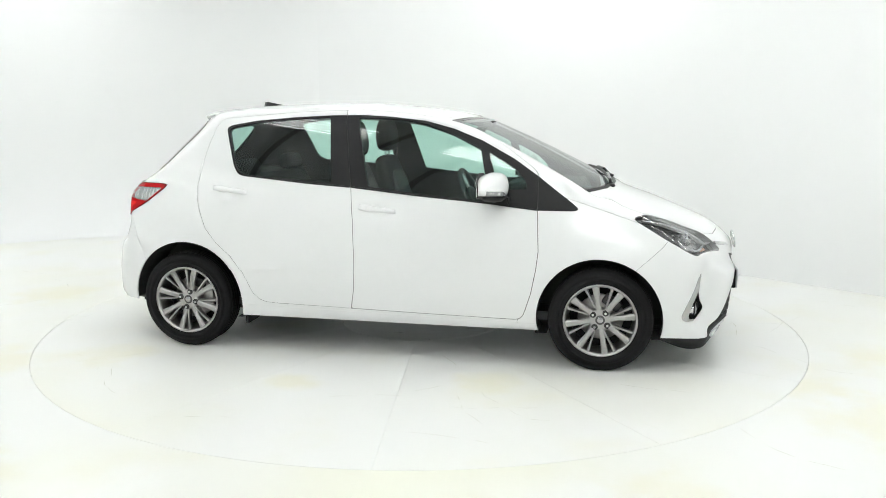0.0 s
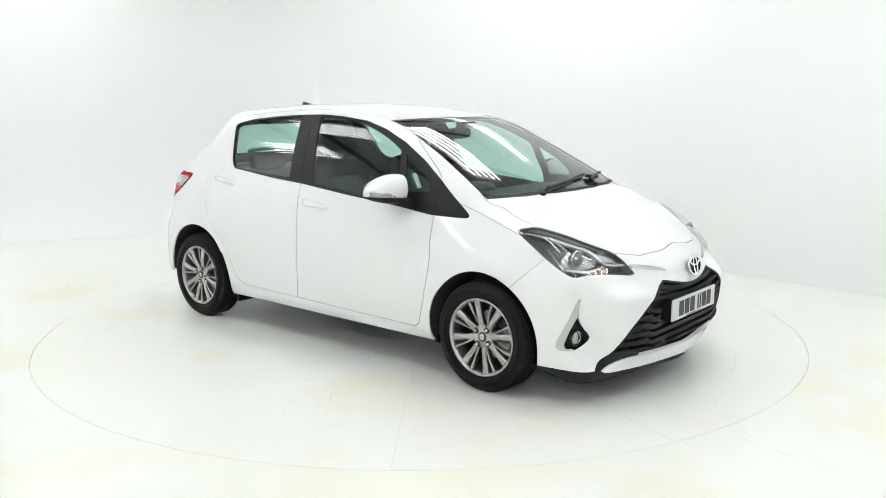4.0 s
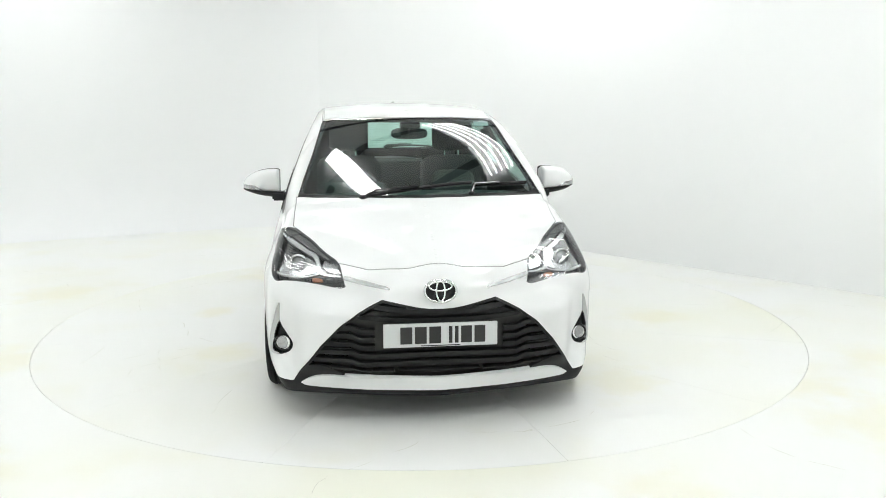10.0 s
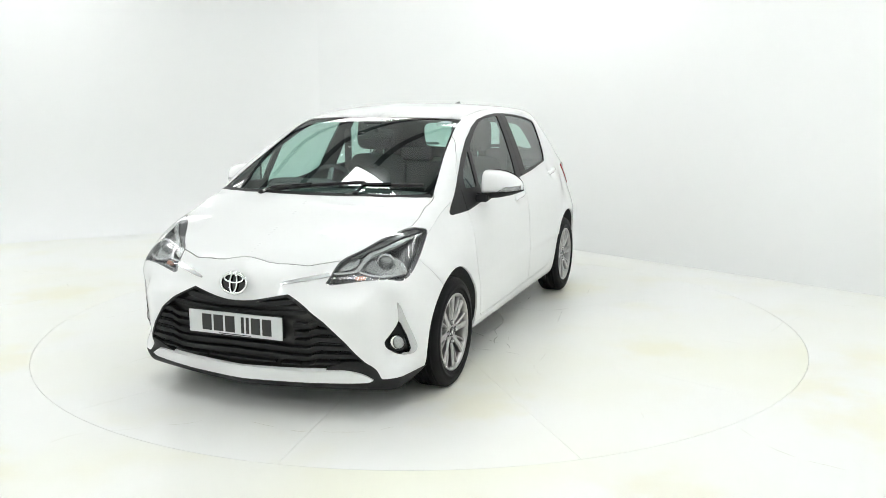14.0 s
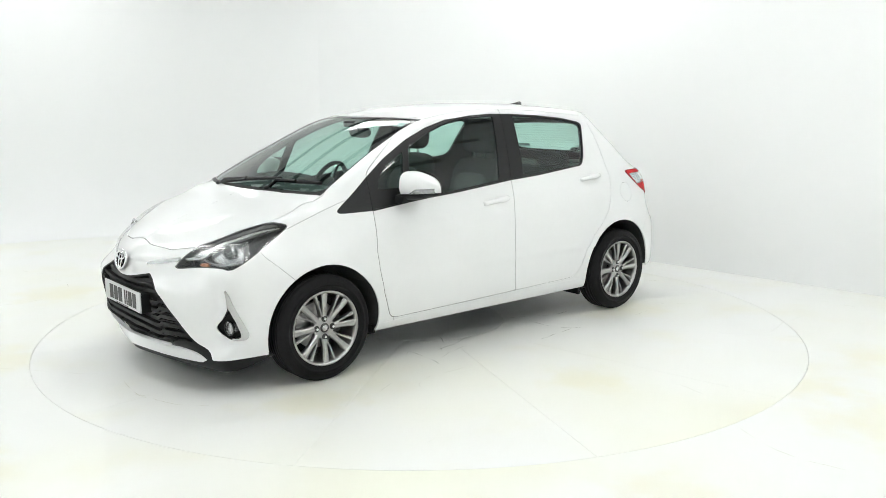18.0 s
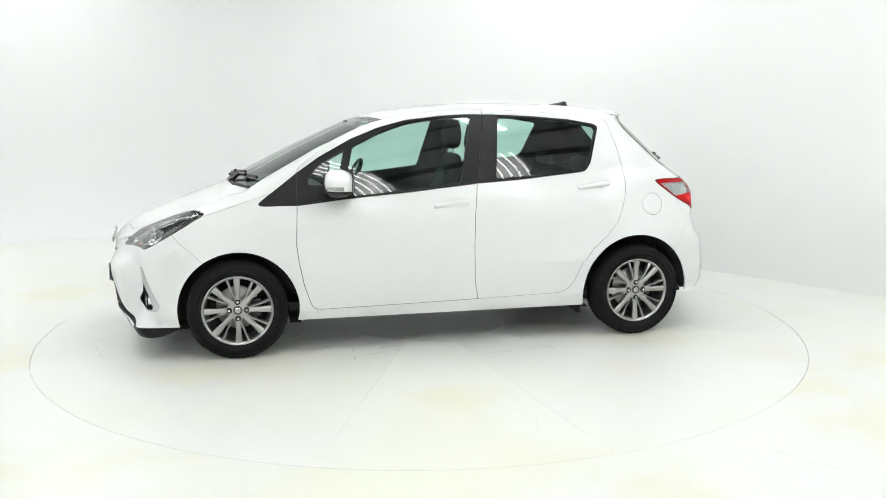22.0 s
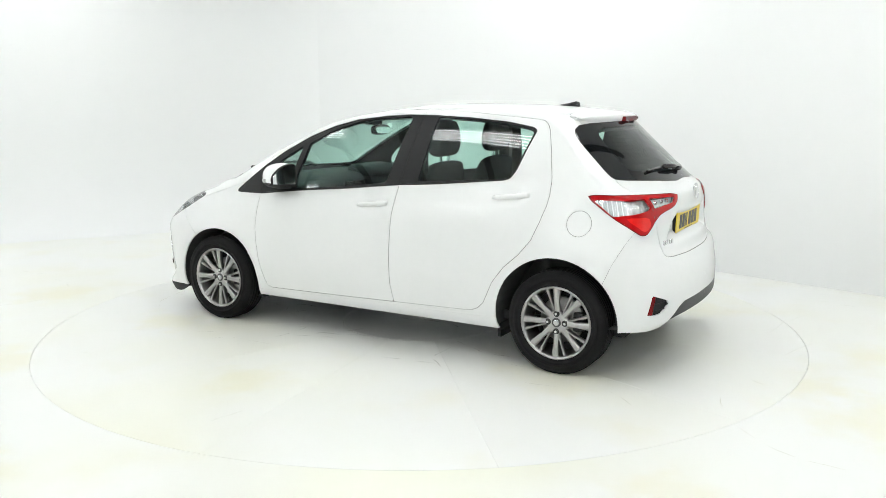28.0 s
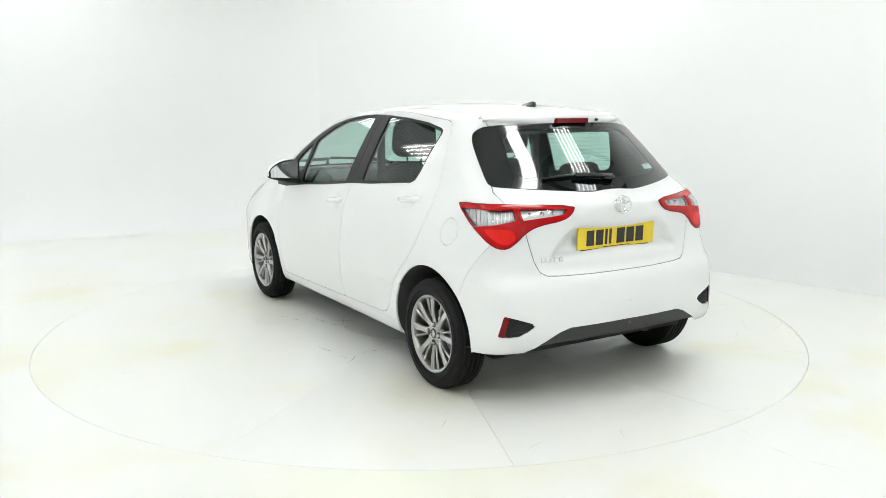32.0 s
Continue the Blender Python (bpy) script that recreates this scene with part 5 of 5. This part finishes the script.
def surround_outline(u):
    t = float(MTOP(u)) - .002
    b = float(MBACK(u))
    return [(b - .001 - .016 * (1 - u), MBOT - .022 + .012 * u), (b - .001 - .016 * (1 - u), t - .003), (b + .004, t), (b + .004, MBOT - .022 + .012 * u)]


def lens_outline(u):
    f, k = float(MFRONT(u)), min(1, max(0, (u - .45) / .2))
    return [(f - .020, MBOT + .001), (f + .0015 - .008 * (1 - k), MBOT + .002), (f + .0035, MBOT + .008 * k + .003), (f + .001, MBOT + .022 * k + .004), (f - .016, MBOT + .020 * k + .004)]


for s in (1, -1):
    d = FD[0] if s > 0 else FD[1]
    mh = part("door_mirror", mirror_loft(s, cap_outline), PAINT, d, "white door mirror shell on a black foot", True)
    part("mirror_base", mirror_loft(s, base_outline), ROUGHBLACK, mh, "", True)
    part("mirror_foot", prism([(.740, .925), (.630, .938), (.635, .975), (.730, .975)], min(s * .755, s * .83), max(s * .755, s * .83), .008), ROUGHBLACK, mh)
    part("mirror_surround", mirror_loft(s, surround_outline, 0, 0, 1), TRIM, mh)
    part("mirror_glass", mirror_loft(s, glass_outline, 0, .05, .95), MIRROR, mh, "mirror glass")
    part("indicator", mirror_loft(s, lens_outline, 0, .45, .985, 12), LENSCLEAR, mh, "clear indicator lens")

part("boot_release", box(-1.768, -1.735, .120, .185, .876, .888, .003), ROUGHBLACK, tailgate)

# wipers
def wiper(pts, hub, parent, lift_by=.012):
    pp = [Vector(p) + Vector((.3, 0, 1)).normalized() * lift_by for p in pts]
    w = part("wiper", tube(pp, .009, 8), GLOSSBLACK, parent, "black wiper blade")
    w.data.materials[0] = TRIM
    part("wiper_rubber", tube([p - Vector((.3, 0, 1)).normalized() * .008 for p in pp], .003, 5), INK, w)
    return w


def on_screen(x, y):
    return (x, y, float(top_z(np.array(x), np.array(y))))


w1 = wiper([on_screen(1.283 - .10 * (k / 8) ** 1.3, -.284 + .56 * k / 8) for k in range(9)], None, car)
part("wiper_arm", tube([on_screen(1.290, -.32), Vector(on_screen(1.268, -.25)) + Vector((.01, 0, .018)), Vector(on_screen(1.245, -.02)) + Vector((.01, 0, .018))], .011, 8), GLOSSBLACK, w1)
w2 = wiper([on_screen(1.200 - .088 * (k / 8) ** 1.4, .28 + .315 * k / 8) for k in range(9)], None, car)
part("wiper_arm", tube([on_screen(1.275, .26), Vector(on_screen(1.215, .285)) + Vector((.01, 0, .020)), Vector(on_screen(1.172, .43)) + Vector((.01, 0, .018))], .011, 8), GLOSSBLACK, w2)
part("wiper_hub", ball(Vector(on_screen(1.290, -.32)) + Vector((0, 0, .006)), (.020, .020, .012)), TRIM, car, "", True)
part("wiper_hub", ball(Vector(on_screen(1.275, .262)) + Vector((0, 0, .006)), (.018, .018, .012)), TRIM, car, "", True)
COWL = [(1.308, -.1), (1.308, .027), (1.300, .20), (1.267, .439), (1.172, .666), (1.155, .65), (1.245, .43), (1.282, .2), (1.290, -.1)]
cowl, _ = cut(frit, where(COWL, TOP, upward, 0))
skin("cowl_panel", lift(both(cowl), .002), ROUGHBLACK, car, "grained black cowl below the windscreen", .01)


def on_tail(y, z, out=.014):
    return (float(tail_x(np.array(y), np.array(z))) - out, y, z + out * .5)


rwp = part("rear_wiper", tube([on_tail(.37 - .33 * k / 8, 1.104 + .012 * math.sin(k * math.pi / 8)) for k in range(9)], .008, 6), GLOSSBLACK, tailgate, "black rear wiper")
for k in range(11):
    z = 1.128 + .0195 * k
    half = .44 - .30 * (z - 1.12)
    part("heating_line", tube([Vector(on_tail(half * (i / 6 - 1), z, 0)) - Vector((.002, 0, 0)) for i in range(13)], .0005, 4), INK, rw)
part("wiper_arm", tube([on_tail(.20, 1.115, .024), on_tail(.10, 1.110, .030), on_tail(-.02, 1.104, .026)], .013, 8), GLOSSBLACK, rwp, "", True)
part("wiper_cap", ball(on_tail(.0, 1.100, .018), (.022, .042, .016)), GLOSSBLACK, rwp, "", True)
q = [Vector(on_tail(y, z, .0005)) for y, z in ((-.375, 1.128), (-.475, 1.128), (-.475, 1.152), (-.375, 1.152))]
mesh_object("window_sticker", q + [p + Vector((.002, 0, 0)) for p in q], [(0, 1, 2, 3), (7, 6, 5, 4), (0, 4, 5, 1), (1, 5, 6, 2), (2, 6, 7, 3), (3, 7, 4, 0)], STICKER, tailgate)

q = [Vector(on_screen(x, y)) + Vector((.001, 0, .002)) for x, y in ((.440, .432), (.424, .480), (.456, .474), (.468, .428))]
mesh_object("window_sticker", q + [p - Vector((0, 0, .0015)) for p in q], [(0, 1, 2, 3), (7, 6, 5, 4), (0, 4, 5, 1), (1, 5, 6, 2), (2, 6, 7, 3), (3, 7, 4, 0)], STICKER, wind)


# ---- the cabin ----
def inset(poly, view, test, by, times=1):
    """Like where(), for the outline drawn inwards by that much."""
    f = where(poly, view, test, times)
    return lambda V: f(V) + by


lining = split(FULL, .36 - FULL[0][:, 2])[0]
lining = split(lining, lining[0][:, 0] - 1.20)[0]
lining = split(lining, -1.72 - lining[0][:, 0])[0]
for fn in (inset(FGLASS, SIDE, high(.3), .004, 0), inset(QGLASS, SIDE, high(.3), .004, 0), inset(RGLASS, SIDE, high(.3), .004, 0), inset(CLEAR, TOP, upward, .006), inset(BACKCLEAR, FRONT, behind(-1.1), .006)):
    lining = cut(lining, fn)[1]
for (ax, az, ar) in ARCH:
    lining = cut(lining, lambda V: np.maximum(np.hypot(V[:, 0] - ax, V[:, 2] - az) - ar - .01, .35 - V[:, 1]))[1]
headliner, lining = cut(lining, lambda V: np.maximum.reduce([1.40 - V[:, 2], np.abs(V[:, 0] + .4) - .8]))
skin("cabin_lining", lift(both(lining), -.022), PLASTIC, car, "dark grey cabin lining", 0)
skin("headliner", lift(both(headliner), -.025), LINER, car, "pale headliner", 0)
part("cabin_floor", box(-1.62, 1.05, -.70, .70, .250, .30), PLASTIC, car)
part("load_shelf", box(-1.60, -1.02, -.60, .60, 1.000, 1.018, .006), PLASTIC, car, "dark parcel shelf")


def cushion(profile, half, side=.02, n=10):
    """A padded block: a side profile in x and z drawn across y, swelling in the middle."""
    bm = bmesh.new()
    c = Vector((sum(p[0] for p in profile) / len(profile), 0, sum(p[1] for p in profile) / len(profile)))
    rows = []
    for k in range(n + 1):
        u = -1 + 2 * k / n
        f = (1 - abs(u) ** 4) * .12 + .88 - (.10 if abs(u) > .98 else 0)
        rows.append([bm.verts.new((c.x + (x - c.x) * f, u * half, c.z + (z - c.z) * f)) for x, z in profile])
    m = len(profile)
    for a, b in zip(rows, rows[1:]):
        for k in range(m):
            bm.faces.new((a[k], a[(k + 1) % m], b[(k + 1) % m], b[k]))
    bm.faces.new(rows[0])
    bm.faces.new(rows[-1])
    bmesh.ops.recalc_face_normals(bm, faces=bm.faces)
    return bm


def round_profile(pts, times=2):
    return [tuple(p) for p in rounded(pts, times)]


def front_seat(y):
    st = part("front_seat", cushion(round_profile([(.33, .42), (.36, .54), (.10, .56), (-.16, .53), (-.20, .40), (.10, .36)]), .25), CLOTH, car, "dark grey cloth front seat", True)
    part("backrest", cushion(round_profile([(-.05, .50), (-.17, .82), (-.245, 1.10), (-.30, 1.13), (-.335, 1.10), (-.27, .80), (-.20, .48)]), .225), CLOTH, st, "", True)
    part("backrest_panel", cushion(round_profile([(-.045, .60), (-.15, .86), (-.205, 1.02), (-.22, 1.02), (-.18, .84), (-.09, .58)]), .15), CLOTH2, st, "lighter cloth panel", True)
    part("headrest", cushion(round_profile([(-.235, 1.165), (-.225, 1.24), (-.250, 1.355), (-.285, 1.385), (-.325, 1.365), (-.345, 1.25), (-.325, 1.165), (-.28, 1.150)]), .135), CLOTH, st, "", True)
    for e in (-.05, .05):
        part("headrest_post", rod((-.285, e, 1.09), (-.285, e, 1.18), .007, n=8), CHROME, st)
    part("seat_base", box(-.15, .28, -.20, .20, .30, .42, .02), PLASTIC, st)
    st.matrix_basis = pose(-.01, y, 0)


front_seat(.365)
front_seat(-.365)
rb = part("rear_bench", cushion(round_profile([(-.42, .42), (-.42, .54), (-.70, .53), (-.92, .50), (-.92, .38)]), .62, n=20), CLOTH, car, "dark grey cloth rear bench", True)
part("backrest", cushion(round_profile([(-.80, .50), (-.93, .85), (-.99, 1.02), (-1.06, 1.03), (-1.08, .95), (-.98, .48)]), .60, n=20), CLOTH, rb, "", True)
for y in (-.36, .36):
    bm = cushion(round_profile([(-.985, 1.03), (-.985, 1.09), (-1.01, 1.135), (-1.06, 1.13), (-1.08, 1.05), (-1.05, 1.02)]), .13)
    bmesh.ops.translate(bm, vec=(0, y, 0), verts=bm.verts)
    part("headrest", bm, CLOTH, rb, "", True)

dash = part("dashboard", cushion(round_profile([(1.16, .985), (1.00, .990), (.78, .985), (.66, .93), (.70, .76), (.80, .62), (1.14, .60)]), .655, n=22), PLASTIC, car, "dark grey dashboard", True)
bm = cushion(round_profile([(.90, .97), (.86, 1.035), (.70, 1.030), (.64, .985), (.66, .93)]), .20)
bmesh.ops.translate(bm, vec=(0, -.365, 0), verts=bm.verts)
part("instrument_hood", bm, PLASTIC, dash, "", True)
part("screen", box(.655, .665, -.13, .13, .80, .93, .004), GLOSSBLACK, dash, "dark glass screen")
part("console", box(-.10, .70, -.10, .10, .30, .56, .03), PLASTIC, car)
part("gear_lever", tube([(.36, 0, .55), (.38, 0, .66)], .012, 8), CHROME, car)
part("gear_knob", ball((.385, 0, .685), (.026, .026, .032)), PLASTIC, car, "", True)
tiltm = Matrix.Translation((.46, -.365, .915)) @ Matrix.Rotation(radians(64), 4, "Y")
bm = oval((0, 0, 0), (1, 0, 0), (0, 1, 0), .182, .185, .016, 40)
bmesh.ops.transform(bm, matrix=tiltm, verts=bm.verts)
sw = part("steering_wheel", bm, PLASTIC, car, "black three-spoke steering wheel", True)
for a in (0, 180, 90):
    bm = box(.03, .175, -.018, .018, -.012, .006, .004, 2, tiltm @ Matrix.Rotation(radians(a), 4, "Z"))
    part("spoke", bm, SILVER if a != 90 else PLASTIC, sw)
bm = ball((0, 0, 0), (.075, .075, .03))
bmesh.ops.transform(bm, matrix=tiltm, verts=bm.verts)
part("boss", bm, PLASTIC, sw, "", True)
part("column", rod((.48, -.365, .90), (.75, -.365, .80), .045, .06, 16), PLASTIC, sw, "", True)
im = part("cabin_mirror", ball((.440, 0, 1.300), (.018, .115, .036), 28, 14, .7), PLASTIC, car, "black rear-view mirror", True)
part("mirror_glass", ball((.424, 0, 1.300), (.004, .105, .030), 24, 12, .7), MIRROR, im, "", True)
part("mirror_stem", tube([(.455, 0, 1.31), (.50, 0, 1.345), (.505, 0, 1.372)], .010, 8), PLASTIC, im)
part("sensor_housing", box(.46, .53, -.06, .06, 1.335, 1.372, .008), PLASTIC, car, "black sensor housing at the top of the windscreen")
for s in (1, -1):
    part("sun_visor", box(.16, .34, min(s * .10, s * .46), max(s * .10, s * .46), 1.388, 1.402, .006), LINER, car)
    dc = part("door_armrest", box(-.15, .45, min(s * .66, s * .74), max(s * .66, s * .74), .66, .72, .02), PLASTIC, car)
    part("seat_belt", box(-.300, -.285, min(s * .575, s * .625), max(s * .575, s * .625), .70, 1.30), INK, car)
stick = Vector(on_screen(.447, .45))
part("screen_sticker", box(-.028, .028, -.045, .045, -.0008, .0008, 0, 1, Matrix.Translation(stick + Vector((.004, 0, -.012))) @ Matrix.Rotation(radians(26), 4, "Y")), STICKER, car, "pale blue windscreen sticker")


# ---- what moves: the platform turns and carries the car ----
TURN = curve((0, -13.42), (3.5, -38.06), (7, -62.79), (10.5, -87.78), (14, -112.79), (18, -141.08), (22, -169.06), (26, -197.10), (32, -239.68))
STAND = Vector((-.0173, -.1250, 0))


def motions():
    times = [0, 2, 4, 6, 8, 10, 12, 14, 16, 18, 20, 22, 24, 26, 28, 30, 32]
    rows, plate = [], []
    for t in times:
        a = float(TURN(t))
        p = Matrix.Rotation(radians(a), 3, "Z") @ STAND
        rows.append((float(t), pose(p.x, p.y, 0, 0, 0, a)))
        plate.append((float(t), pose(0, 0, 0, 0, 0, a)))
    walk(car, rows)
    walk(table, plate)


motions()
